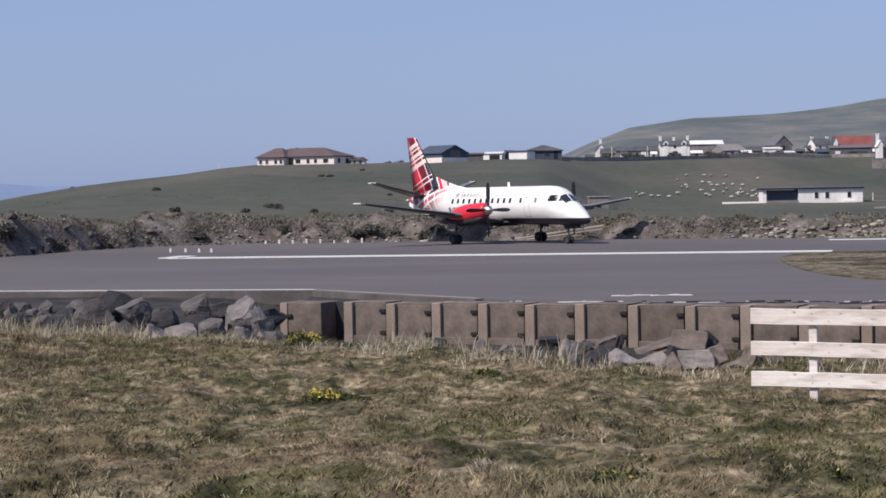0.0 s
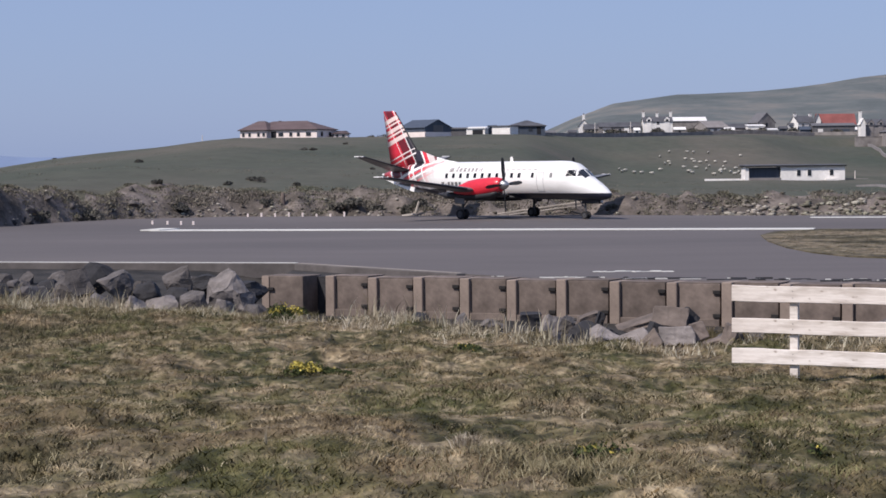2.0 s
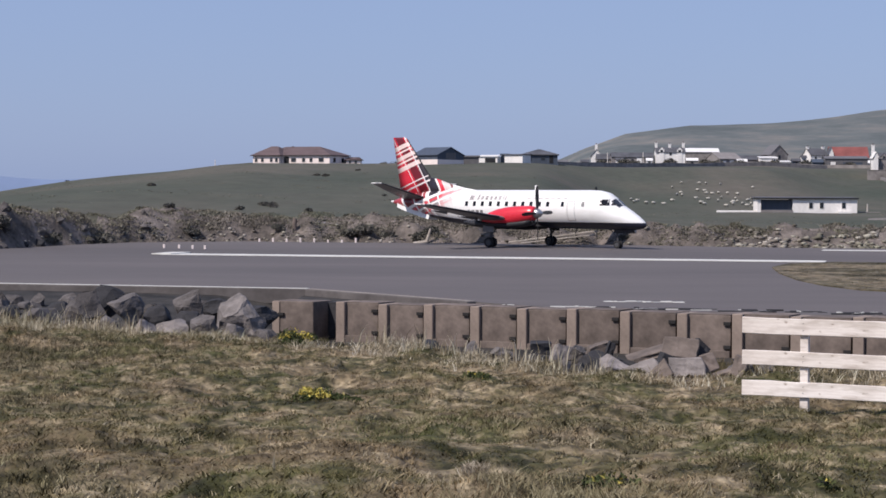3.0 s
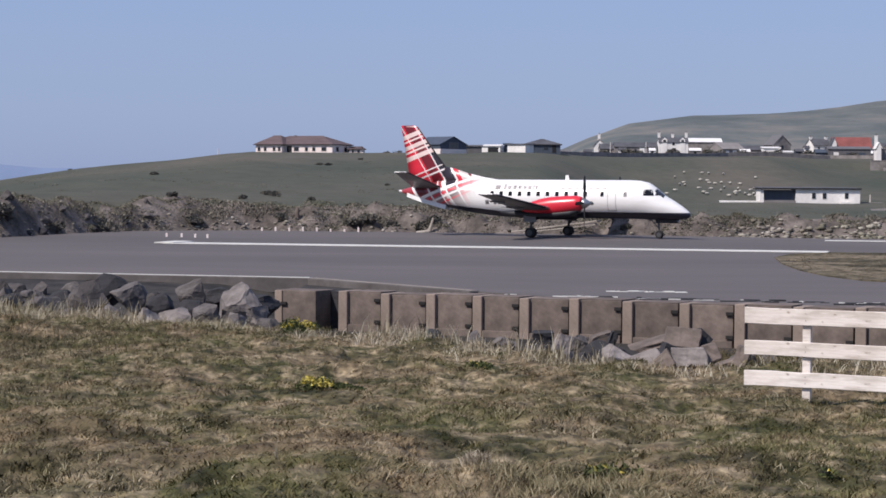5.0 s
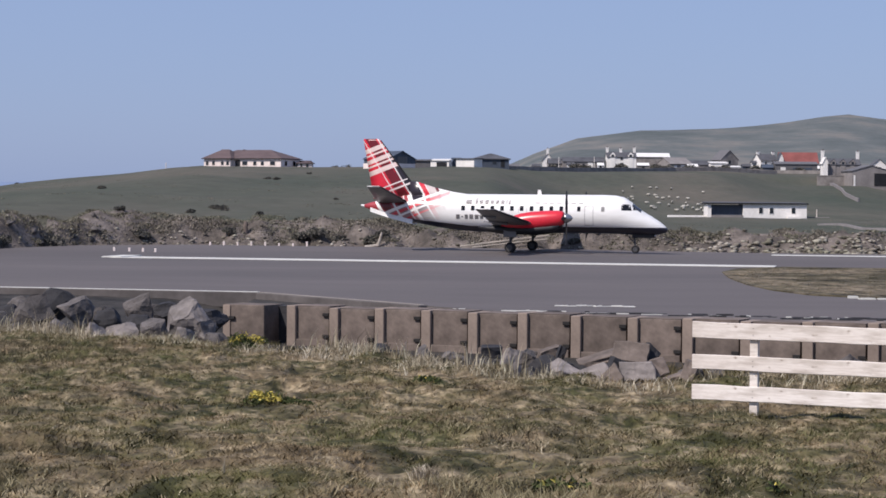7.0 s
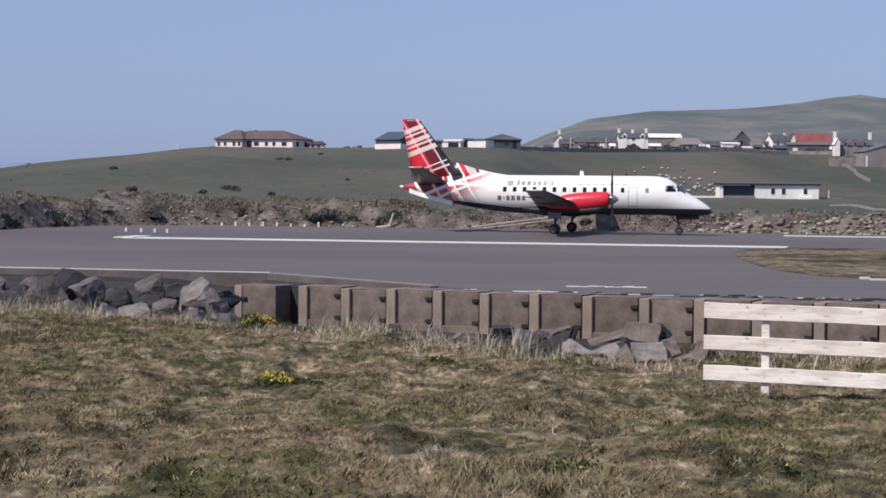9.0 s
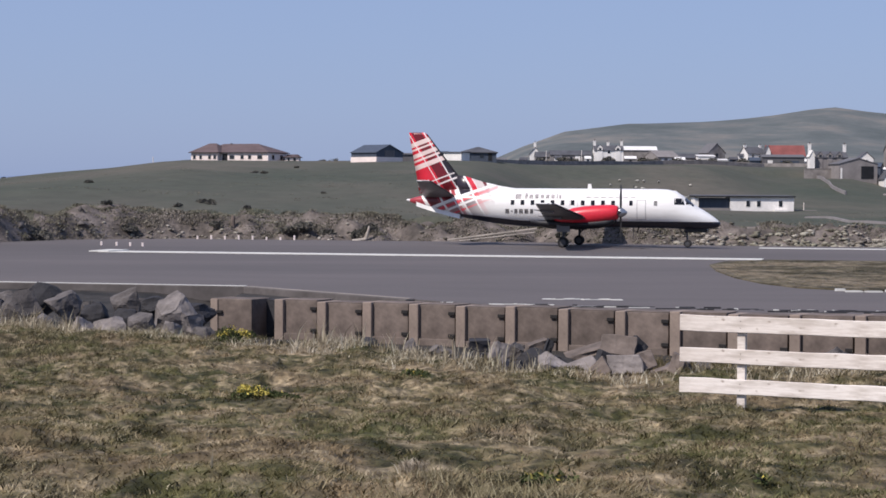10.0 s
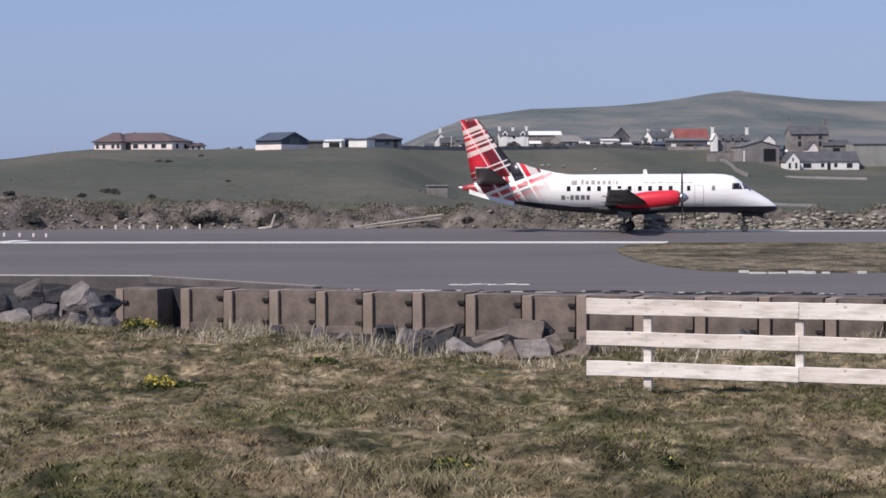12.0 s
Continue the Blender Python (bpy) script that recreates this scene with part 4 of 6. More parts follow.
def build_boulders():
    rng = random.Random(21)
    shapes = []
    for i in range(14):
        me = bpy.data.meshes.new("boulder")
        bm = boulder_mesh(i + 3)
        bm.to_mesh(me)
        bm.free()
        me.materials.append(M["rock"])
        shapes.append(me)
    dark = bpy.data.meshes.new("boulder")
    bm = boulder_mesh(101, 1.2, 18, 3, 0.46)
    bm.to_mesh(dark)
    bm.free()
    dark.materials.append(M["rock_dark"])

    def put(x, y, z, s, me, label, group, squash=1.0, tip=0.5):
        ob = new("boulder", me)
        ob.matrix_basis = Matrix.Translation((x, y, z)) @ Euler((rng.uniform(-tip, tip), rng.uniform(-tip, tip), rng.uniform(0, 6.28))).to_matrix().to_4x4() @ Matrix.Diagonal((s, s, s * squash, 1))
        tagged(ob, label, "boulder", group)

    # the armour slope by the kerb: placed large stones, then a fill of others
    # kind 2: dark stones, some standing in for shaded gaps between boulders
    stones = [(-11.95, 53, -0.16, 0.84, 0), (-10.69, 52.5, -0.02, 0.84, 0), (-10.59, 55, 0.27, 0.73, 2), (-9.68, 53.5, 0.14, 0.77, 0), (-8.11, 54, 0.12, 0.73, 0),
           (-7.51, 55, 0.03, 0.55, 2), (-6.45, 51.5, 0.02, 0.84, 1), (-7.16, 50.5, -0.22, 0.6, 0), (-7.92, 49.5, -0.23, 0.71, 1), (-8.49, 49.2, -0.28, 0.49, 1),
           (-6.28, 49, -0.33, 0.49, 1), (-5.54, 49.6, -0.32, 0.46, 0), (-13.06, 54, -0.13, 0.52, 2), (-6.29, 54.5, -0.14, 0.57, 2), (-9.31, 56, -0.24, 0.59, 2),
           (-11.87, 55, -0.06, 0.52, 2), (-13.54, 53, -0.13, 0.78, 0), (-14.56, 54, -0.13, 0.84, 0), (-15.04, 53, -0.14, 0.76, 0), (-7.92, 52.5, -0.17, 0.55, 2),
           (-9.54, 50.5, -0.18, 0.52, 0), (-10.65, 50, -0.27, 0.55, 0), (-5.98, 50.6, -0.18, 0.44, 1)]
    front = []
    for k in (9, 2, 12, 6, 0):
        m = shapes[k].copy()
        m.materials.clear()
        m.materials.append(M["rock_pale"])
        front.append(m)
    for i, (x, y, z, s, kind) in enumerate(stones):
        me = (shapes[(i * 3 + 1) % 14], front[i % 5], dark)[kind]
        put(x, y, z, s, me, ("grey angular armour boulder with worn faces", "pale grey angular boulder at the slope's foot", "dark angular armour boulder, in places standing for gap shade")[kind], "armour boulders by the runway", 0.9, 0.15 if kind == 2 else 0.5)
    for i in range(105):
        y = rng.uniform(48.5, 66)
        x = rng.uniform(-21, -7.3)
        if y > 66.5 - 0.26 * (x + 17.8) + 2:
            continue
        put(x, y, land_at(x, y) + 0.02, rng.uniform(0.28, 0.52), shapes[rng.randrange(14)], "grey angular armour boulder with worn faces", "armour boulders by the runway")
    # broken slabs at the foot of the block wall
    foot = [(1.75, 48.5, 0.5, 0.42), (2.65, 49.6, 0.55, 0.6), (3.35, 48.4, 0.42, 0.5), (3.7, 48.4, 0.4, 0.5), (4.45, 49.4, 0.4, 0.55), (4.45, 50.2, 0.5, 0.5), (5.15, 49.6, 0.45, 0.5),
            (5.6, 50.8, 0.45, 0.5), (2.2, 51, 0.6, 0.5), (1.2, 50.0, 0.5, 0.5), (0.3, 52.0, 0.55, 0.5), (3.3, 51.5, 0.6, 0.5), (6.1, 48.5, 0.5, 0.5), (6.4, 46.3, 0.4, 0.5), (-1.6, 54.5, 0.5, 0.5),
            (4.0, 45.6, 0.5, 0.4), (5.0, 46.0, 0.45, 0.5), (2.4, 46.2, 0.42, 0.45), (9.9, 48.2, 0.75, 0.5), (7.6, 48.5, 0.4, 0.6)]
    for i, (x, y, s, lift) in enumerate(foot):
        if 2.8 < x < 5.8:
            s *= 0.5
        # the dark ones stand in for shaded voids among the rocks
        me = dark if i in (1, 4, 7, 9, 11, 14) else shapes[(i * 5 + 2) % 14]
        put(x, y, -1.25 + lift * s, s, me, "broken grey slab of rock leaning in the ditch", "rocks at the wall foot", 0.75)
    # broken slabs lying and leaning on one another: place, size across, up and through, tilt
    for x, y, z, w, h, t, rx, ry, rz, kind in (
            (4.66, 48.6, -0.50, 0.86, 0.50, 0.26, -22, 4, -8, "slab"), (4.78, 48.0, -0.90, 0.82, 0.46, 0.3, -8, -3, -14, "rock_pale"), (5.12, 48.9, -0.52, 0.42, 0.40, 0.22, -10, 48, 12, "rock_dark"),
            (5.30, 48.2, -0.80, 0.36, 0.44, 0.25, -12, -24, 10, "slab"), (5.68, 47.8, -1.02, 0.62, 0.16, 0.5, 0, -16, 4, "slab"), (3.62, 47.6, -0.98, 0.86, 0.42, 0.22, -26, -20, 6, "rock_pale"),
            (4.12, 47.3, -0.96, 0.42, 0.44, 0.2, -18, -34, -6, "slab"), (3.98, 49.2, -0.66, 0.98, 0.14, 0.62, 8, -14, 4, "slab"), (2.72, 50.0, -0.62, 0.52, 0.26, 0.4, 4, -16, 10, "slab"),
            (3.02, 49.6, -0.60, 0.2, 0.36, 0.3, 0, 22, 0, "rock_dark"), (1.78, 49.6, -0.72, 0.40, 0.46, 0.3, -14, 26, 14, "rock_pale"), (1.32, 50.6, -0.62, 0.52, 0.28, 0.4, 6, 6, 0, "rock_dark"),
            (4.32, 48.2, -0.78, 0.5, 0.34, 0.3, 0, 18, 20, "rock_dark"), (5.95, 47.4, -0.84, 0.34, 0.5, 0.25, -6, 12, -20, "slab")):
        bm = bmesh.new()
        box(bm, -w / 2, w / 2, -t / 2, t / 2, -h / 2, h / 2)
        bmesh.ops.subdivide_edges(bm, edges=bm.edges[:], cuts=2, use_grid_fill=True)
        sk = [rng.uniform(-0.22, 0.22) for _ in range(4)]
        for v in bm.verts:
            u, q = v.co.x / w, v.co.z / h
            v.co += Vector((sk[0] * q * w + rng.uniform(-0.03, 0.03) * w, (sk[1] * u + rng.uniform(-0.06, 0.06)) * t, (sk[2] * u + sk[3] * u * q) * h + rng.uniform(-0.03, 0.03) * h))
        bmesh.ops.bevel(bm, geom=[e for e in bm.edges if e.calc_face_angle(0) > 0.9], offset=0.018, segments=1, affect='EDGES')
        ob = part("broken_slab", bm, M[kind])
        ob.matrix_basis = pose(x, y, z, rx, ry, rz)
        tagged(ob, "dark broken stone slab wedged in the ditch" if kind == "rock_dark" else "broken stone slab leaning in the ditch by the wall", "slab", "rocks at the wall foot")
    # the pale worn boulder before the slabs
    put(3.0, 47.9, -0.98, 0.56, front[0], "pale rounded boulder at the foot of the wall", "rocks at the wall foot", 0.8)
    for x, y, s in ((-7.3, 59.5, 0.75), (-8.2, 61.0, 0.7), (-7.5, 62.5, 0.7), (-9.0, 63.0, 0.75), (-7.2, 56.6, 0.7), (-10.2, 62.0, 0.8), (-11.5, 63.5, 0.7), (-13.2, 62.0, 0.8), (-14.8, 63.5, 0.75), (-16.5, 62.5, 0.8)):
        put(x, y, land_at(x, y), 0.55 * s, shapes[rng.randrange(14)], "grey angular armour boulder with worn faces", "armour boulders by the runway")
    for i in range(40):
        x = rng.uniform(-2, 7.2)
        y = rng.uniform(41 if x > 1 else 46, 55.5 - 0.48 * x)
        s = rng.uniform(0.16, 0.36)
        put(x, y, max(land_at(x, y), -1.15) + 0.3 * s, s, shapes[rng.randrange(14)], "small grey stone in the ditch", "rocks at the wall foot")
    # rocks of the shore bank
    for i in range(85):
        x = rng.uniform(-46, -22)
        y = float(bank_of(np.array([x]))[0]) + rng.uniform(0.3, 4.5)
        put(x, y, land_at(x, y) - 0.05, rng.uniform(0.25, 0.62), shapes[rng.randrange(14)] if i % 3 else dark, "dark craggy rock in the shore bank", "rocks of the shore bank")


build_boulders()


def build_rubble():
    """Small stones in the face and at the foot of the far bank."""
    rng = np.random.default_rng(12)
    bm = boulder_mesh(40, 1.0, 8, 1)
    base = np.array([v.co[:] for v in bm.verts])
    bm.faces.ensure_lookup_table()
    tri = np.array([[v.index for v in f.verts] for f in bm.faces])
    bm.free()
    n = 4300
    x = np.concatenate([rng.uniform(-46, 52, 1500), rng.uniform(14, 48, 1000), rng.uniform(-46, -14, 800), rng.uniform(-46, 52, 250), rng.uniform(18, 48, 250), rng.uniform(17, 48, 500)])
    y = bank_of(x) + np.abs(rng.normal(0, 1.8, n)) + 0.1
    y[2500:3300] = bank_of(x[2500:3300]) + rng.uniform(0.1, 1.0, 800)
    z = land_z(x, y)
    s = rng.uniform(0.05, 0.2, n) * np.where(x > 16, 1.5, 1.0)
    s[3300:3800] *= 1.3
    a = rng.uniform(0, 6.28, n)
    c, d = np.cos(a)[:, None], np.sin(a)[:, None]
    px, py, pz = base[:, 0][None] * s[:, None] * 1.3, base[:, 1][None] * s[:, None], base[:, 2][None] * s[:, None] * 0.8
    V = np.stack([x[:, None] + c * px - d * py, y[:, None] + d * px + c * py, z[:, None] + pz + 0.3 * s[:, None]], -1).reshape(-1, 3)
    T = (np.arange(n)[:, None, None] * len(base) + tri[None]).reshape(-1, 3)
    fast_mesh("bank_rubble", V, T, island_mat("rubble_stone", [(0.0, (0.11, 0.095, 0.085)), (0.5, (0.25, 0.22, 0.195)), (1.0, (0.46, 0.42, 0.375))]), "loose pale stones along the eroded bank", "rubble")


# ---- grass: blades in tufts ----
def blades(x, y, z, per, height, width, lean, spread, rng, wind=(0.18, 0.0)):
    """per blades round each tuft (x, y, z); height and lean may vary by tuft."""
    n = len(x)
    k = n * per
    X, Y, Z = np.repeat(x, per), np.repeat(y, per), np.repeat(z, per)
    H = np.repeat(np.broadcast_to(height, (n,)), per) * rng.uniform(0.5, 1.25, k)
    a = rng.uniform(0, 2 * np.pi, k)
    rr = np.repeat(np.broadcast_to(spread, (n,)), per) * np.sqrt(rng.uniform(0, 1, k))
    X, Y = X + rr * np.cos(a), Y + rr * np.sin(a)
    L = H * np.repeat(np.broadcast_to(lean, (n,)), per) * rng.uniform(0.3, 1.2, k)
    b = rng.uniform(0, 2 * np.pi, k)
    dx, dy = L * (np.cos(b) + wind[0]), L * (np.sin(b) + wind[1])
    f = rng.uniform(-0.8, 0.8, k)
    wx, wy = np.cos(f) * width * rng.uniform(0.6, 1.4, k) / 2, np.sin(f) * width / 2
    base = np.stack([X, Y, Z - 0.03], 1)
    mid = base + np.stack([dx * 0.35, dy * 0.35, H * 0.62], 1)
    tip = base + np.stack([dx, dy, H], 1)
    w = np.stack([wx, wy, 0 * wx], 1)
    v = np.stack([base - w, base + w, mid + w * 0.75, mid - w * 0.75, tip], 1).reshape(-1, 3)
    o = np.arange(k)[:, None] * 5
    t = np.stack([o + [0, 1, 2], o + [0, 2, 3], o + [3, 2, 4]], 1).reshape(-1, 3)
    return v, t


PALE = island_mat("pale_straw_blades", [(0.0, (0.15, 0.12, 0.08)), (0.4, (0.30, 0.245, 0.175)), (0.8, (0.47, 0.41, 0.32)), (1.0, (0.66, 0.61, 0.52))])


GREEN = sward("grass_blades", *TURF)
LUSH = sward("green_blades", (0.105, 0.118, 0.050), (0.15, 0.142, 0.074), (0.27, 0.24, 0.15))
STRAW = island_mat("straw_blades", [(0.0, (0.17, 0.14, 0.085)), (0.4, (0.25, 0.205, 0.13)), (0.8, (0.36, 0.30, 0.205)), (1.0, (0.47, 0.41, 0.30))])
SCRUB = island_mat("scrub_blades", [(0.0, (0.085, 0.076, 0.066)), (0.5, (0.14, 0.123, 0.105)), (0.85, (0.21, 0.184, 0.158)), (1.0, (0.30, 0.265, 0.23))])


build_rubble()


def build_grass():
    rng = np.random.default_rng(4)

    def scatter(n, y0, y1, power=1.0):
        y = np.sqrt(rng.uniform(y0 ** 2, y1 ** 2, n)) if power == 1 else rng.uniform(y0, y1, n)
        return rng.uniform(-0.30, 0.32, n) * y, y

    x, y = scatter(31000, 9, 46, 0)
    keep = y < lip_of(x) + 0.8
    x, y = x[keep], y[keep]
    patch = hummocks(x, y)
    h = (0.025 + 0.055 * np.clip(patch + 0.45, 0, 1.2) + 0.03 * rng.uniform(0, 1, len(x)) ** 4) * np.interp(y, [9, 18, 30, 40], [0.36, 0.58, 0.95, 1.15])
    v, t = blades(x, y, near_z(x, y), 8, h, 0.013, 1.7, 0.12, rng)
    fast_mesh("turf_grass", v, t, GREEN, "short olive green turf with dry blades")
    # tall dead stems before the boulders
    n = 420
    x = np.concatenate([rng.uniform(-14, -7.5, 300), rng.uniform(-3, 2, 120)])
    y = lip_of(x) + rng.normal(0.2, 0.5, n)
    v, t = blades(x, y, land_z(x, y), 5, 0.22 + 0.36 * rng.uniform(0, 1, n) ** 2, 0.014, 0.4, 0.12, rng)
    fast_mesh("dead_stems", v, t, PALE, "tall dead grass stems before the boulders")
    # finer sward close to the lens
    x, y = scatter(24000, 8.5, 21, 0)
    h = 0.016 + 0.032 * np.clip(hummocks(x, y) + 0.4, 0, 1.2) + 0.014 * rng.uniform(0, 1, len(x)) ** 4
    v, t = blades(x, y, near_z(x, y), 8, h, 0.007, 2.0, 0.11, rng)
    fast_mesh("fine_turf", v, t, GREEN, "fine matted olive turf")
    # straw-coloured tussocks: small domes of bent blades
    x, y = scatter(15000, 8.5, 46, 0)
    patch = vnoise(x * 1.1, y * 0.8, 8) + 0.8 * vnoise(x * 3.6, y * 2.2, 9)
    keep = (y < lip_of(x) + 0.6) & (patch > 0.42 + 0.2 * rng.uniform(-1, 1, len(x)))
    x, y, patch = x[keep], y[keep], patch[keep]
    v, t = blades(x, y, near_z(x, y), 16, (0.035 + 0.045 * np.clip(patch, 0, 1.2)) * np.interp(y, [9, 18, 30, 40], [0.55, 0.75, 1.0, 1.3]), 0.009, 1.5, 0.07 + 0.002 * y, rng)
    fast_mesh("dry_grass", v, t, STRAW, "bleached straw-coloured grass tussocks")
    # greener hollows in the turf
    gx, gy = [], []
    for cx, cy, sx, sy, k in ((2.9, 10.4, 0.75, 0.8, 700), (-0.55, 20.5, 0.6, 1.3, 500), (2.1, 14.3, 0.45, 0.7, 420), (4.6, 17.5, 0.8, 1.4, 500), (-6.5, 36, 1.2, 1.5, 300)):
        gx.append(rng.normal(cx, sx, k))
        gy.append(rng.normal(cy, sy, k))
    x, y = np.concatenate(gx), np.concatenate(gy)
    keep = (y > 8.4) & (y < lip_of(x))
    x, y = x[keep], y[keep]
    v, t = blades(x, y, near_z(x, y), 9, 0.03 + 0.0016 * y + 0.02 * rng.uniform(0, 1, len(x)) ** 2, 0.008, 1.3, 0.09, rng)
    fast_mesh("green_grass", v, t, LUSH, "fresher green grass in the damp hollows")
    # long dead grass along the lip of the ditch
    n = 5200
    x = rng.uniform(-15, 13, n)
    y = lip_of(x) + rng.normal(-0.3, 0.8, n)
    dens = np.interp(x, [-15, -8, -6, -4, -2, 0, 2, 4, 6, 13], [0.6, 0.8, 0.7, 0.6, 1.0, 1.0, 0.45, 0.16, 0.3, 0.5])
    keep = rng.uniform(0, 1, n) < dens * (0.55 + 0.45 * wob(x, y, 1.9, 2))
    x, y = x[keep], y[keep]
    v, t = blades(x, y, land_z(x, y), 11, np.clip(0.12 + 0.15 * vnoise(x * 1.3, y * 1.2, 8) + 0.15 * rng.uniform(0, 1, len(x)) ** 4, 0.05, 0.40), 0.012, 1.0, 0.17, rng)
    fast_mesh("long_grass", v, t, PALE, "long dead grass along the ditch")
    # tall clump close to the lens
    n = 420
    x, y = rng.normal(0.35, 0.4, n), rng.normal(10.9, 0.4, n)
    v, t = blades(x, y, near_z(x, y), 9, 0.045 + 0.075 * rng.uniform(0, 1, n) ** 2, 0.005, 1.1, 0.09, rng)
    fast_mesh("near_tussock", v, t, STRAW, "pale tussock of long straw grass")
    # one round pale tuft, and two lone bent stems
    v, t = blades(np.full(60, -0.11), np.full(60, 14.4), near_z(np.full(60, -0.11), np.full(60, 14.4)), 6, 0.10, 0.006, 1.0, 0.10, rng)
    fast_mesh("pale_tuft", v, t, PALE, "round pale tuft of dead grass")
    v, t = blades(np.array([-1.27, -1.25]), np.array([11.7, 11.72]), near_z(np.array([-1.27, -1.25]), np.array([11.7, 11.72])), 1, 0.2, 0.012, 0.3, 0.02, rng)
    fast_mesh("lone_stem", v, t, PALE, "bent dead stems standing in the turf")
    # dark heath on the rough shoulder above the boulders; its tone includes hummock shade
    x = np.concatenate([rng.normal(-8.3, 1.1, 700), rng.normal(-5.6, 0.9, 350), rng.normal(-2.9, 0.5, 250), rng.normal(1.2, 0.5, 200)])
    y = np.concatenate([rng.normal(36, 2.6, 700), rng.normal(24, 2.2, 350), rng.normal(11.5, 0.8, 250), rng.normal(18.5, 0.8, 200)])
    keep = (y < lip_of(x) + 0.3) & (y > 8.4) & (vnoise(x * 1.8, y * 1.1, 31) > -0.3)
    x, y = x[keep], y[keep]
    v, t = blades(x, y, near_z(x, y), 10, (0.04 + 0.0022 * y) * rng.uniform(0.6, 1.2, len(x)), 0.010, 1.1, 0.05 + 0.003 * y, rng)
    fast_mesh("shaded_heath", v, t, island_mat("heath_blades", [(0.0, (0.05, 0.044, 0.03)), (0.6, (0.09, 0.076, 0.05)), (1.0, (0.17, 0.14, 0.10))]), "low dark heath among the turf, toned for hummock shade", "heath")
    # grass round the feet of the fence
    x = np.repeat([4.12, 5.97, 7.81, 9.66], 45) + rng.normal(0, 0.09, 180)
    y = np.repeat([26.13, 25.31, 24.49, 23.67], 45) + rng.normal(0, 0.09, 180)
    v, t = blades(x, y, near_z(x, y), 9, 0.13, 0.009, 0.7, 0.1, rng)
    fast_mesh("post_grass", v, t, GREEN, "longer grass round the fence posts")
    # ditch floor and verge
    x = rng.uniform(5.2, 16, 5000)
    y = rng.uniform(35, 52, 5000)
    keep = y < 56.4 - 0.481 * x
    x, y = x[keep], y[keep]
    v, t = blades(x, y, land_z(x, y), 8, 0.22, 0.012, 0.6, 0.16, rng)
    fast_mesh("ditch_grass", v, t, GREEN, "rough green grass in the ditch")
    x, y = rng.uniform(11.2, 34, 9000), rng.uniform(64, 99.5, 9000)
    keep = (y < 101 - 0.16 * (x - 11) * 1.4) & (x > np.interp(y, [66, 67.6, 69.5, 73, 78, 85, 92, 97, 100], [22, 14.8, 13.2, 12.5, 12.3, 12.6, 13.3, 14.7, 17.5])) & (y > 67.8 - 0.2 * np.maximum(0, x - 14))
    x, y = x[keep], y[keep]
    v, t = blades(x, y, 0 * x + 0.05, 7, 0.05, 0.03, 1.5, 0.25, rng)
    fast_mesh("verge_grass", v, t, sward("verge_blades", *VERGE, 0.22), "thin dry grass on the runway verge")
    # scrub on the far bank
    n = 15000
    x = rng.uniform(-46, 50, n)
    s = rng.uniform(0.8, 10, n)
    y = bank_of(x) + s
    keep = wob(x, y, 0.9, 5) + 0.5 * wob(x, y, 2.3, 1) > np.interp(x, [-46, 10, 22, 50], [-0.05, 0.05, 0.5, 0.5])
    x, y, s = x[keep], y[keep], s[keep]
    v, t = blades(x, y, land_z(x, y), 9, 0.14 + 0.08 * wob(x, y, 0.7, 2), 0.06, 1.3, 0.35, rng)
    fast_mesh("bank_scrub", v, t, SCRUB, "rough brown scrub on the eroded bank", "scrub")
    # dry grass hanging over the bank's brow
    n = 9000
    x = rng.uniform(-46, 50, n)
    y = bank_of(x) + rng.uniform(4.0, 9.5, n)
    keep = vnoise(x * 0.5, y * 0.5, 21) + 0.6 * vnoise(x * 1.4, y, 22) > -0.15
    x, y = x[keep], y[keep]
    v, t = blades(x, y, land_z(x, y), 8, 0.13 + 0.07 * vnoise(x * 0.6, y * 0.6, 23), 0.05, 1.4, 0.4, rng)
    fast_mesh("brow_grass", v, t, island_mat("brow_blades", [(0.0, (0.115, 0.106, 0.082)), (0.5, (0.17, 0.154, 0.124)), (1.0, (0.27, 0.247, 0.205))]), "dry pale grass along the brow of the bank")
    # tufts over the pasture
    n = 3600
    y = rng.uniform(140, 330, n)
    x = rng.uniform(-0.3, 0.32, n) * y
    keep = wob(x, y, 0.12, 3) + 0.7 * wob(x, y, 0.4, 3) > 0.25
    x, y = x[keep], y[keep]
    v, t = blades(x, y, land_z(x, y), 6, 0.11, 0.06, 0.8, 0.6, rng)
    fast_mesh("pasture_tufts", v, t, SCRUB, "dull tufts scattered over the pasture")


build_grass()


# ---- flowering and dark bushes ----
LEAF = island_mat("bush_leaves", [(0.0, (0.04, 0.055, 0.02)), (0.6, (0.07, 0.085, 0.03)), (1.0, (0.12, 0.12, 0.05))])
FLOWER = island_mat("yellow_flowers", [(0.0, (0.42, 0.31, 0.05)), (1.0, (0.74, 0.60, 0.16))])
DARKLEAF = island_mat("dark_bush_leaves", [(0.0, (0.07, 0.066, 0.062)), (0.6, (0.125, 0.114, 0.104)), (1.0, (0.20, 0.18, 0.16))])


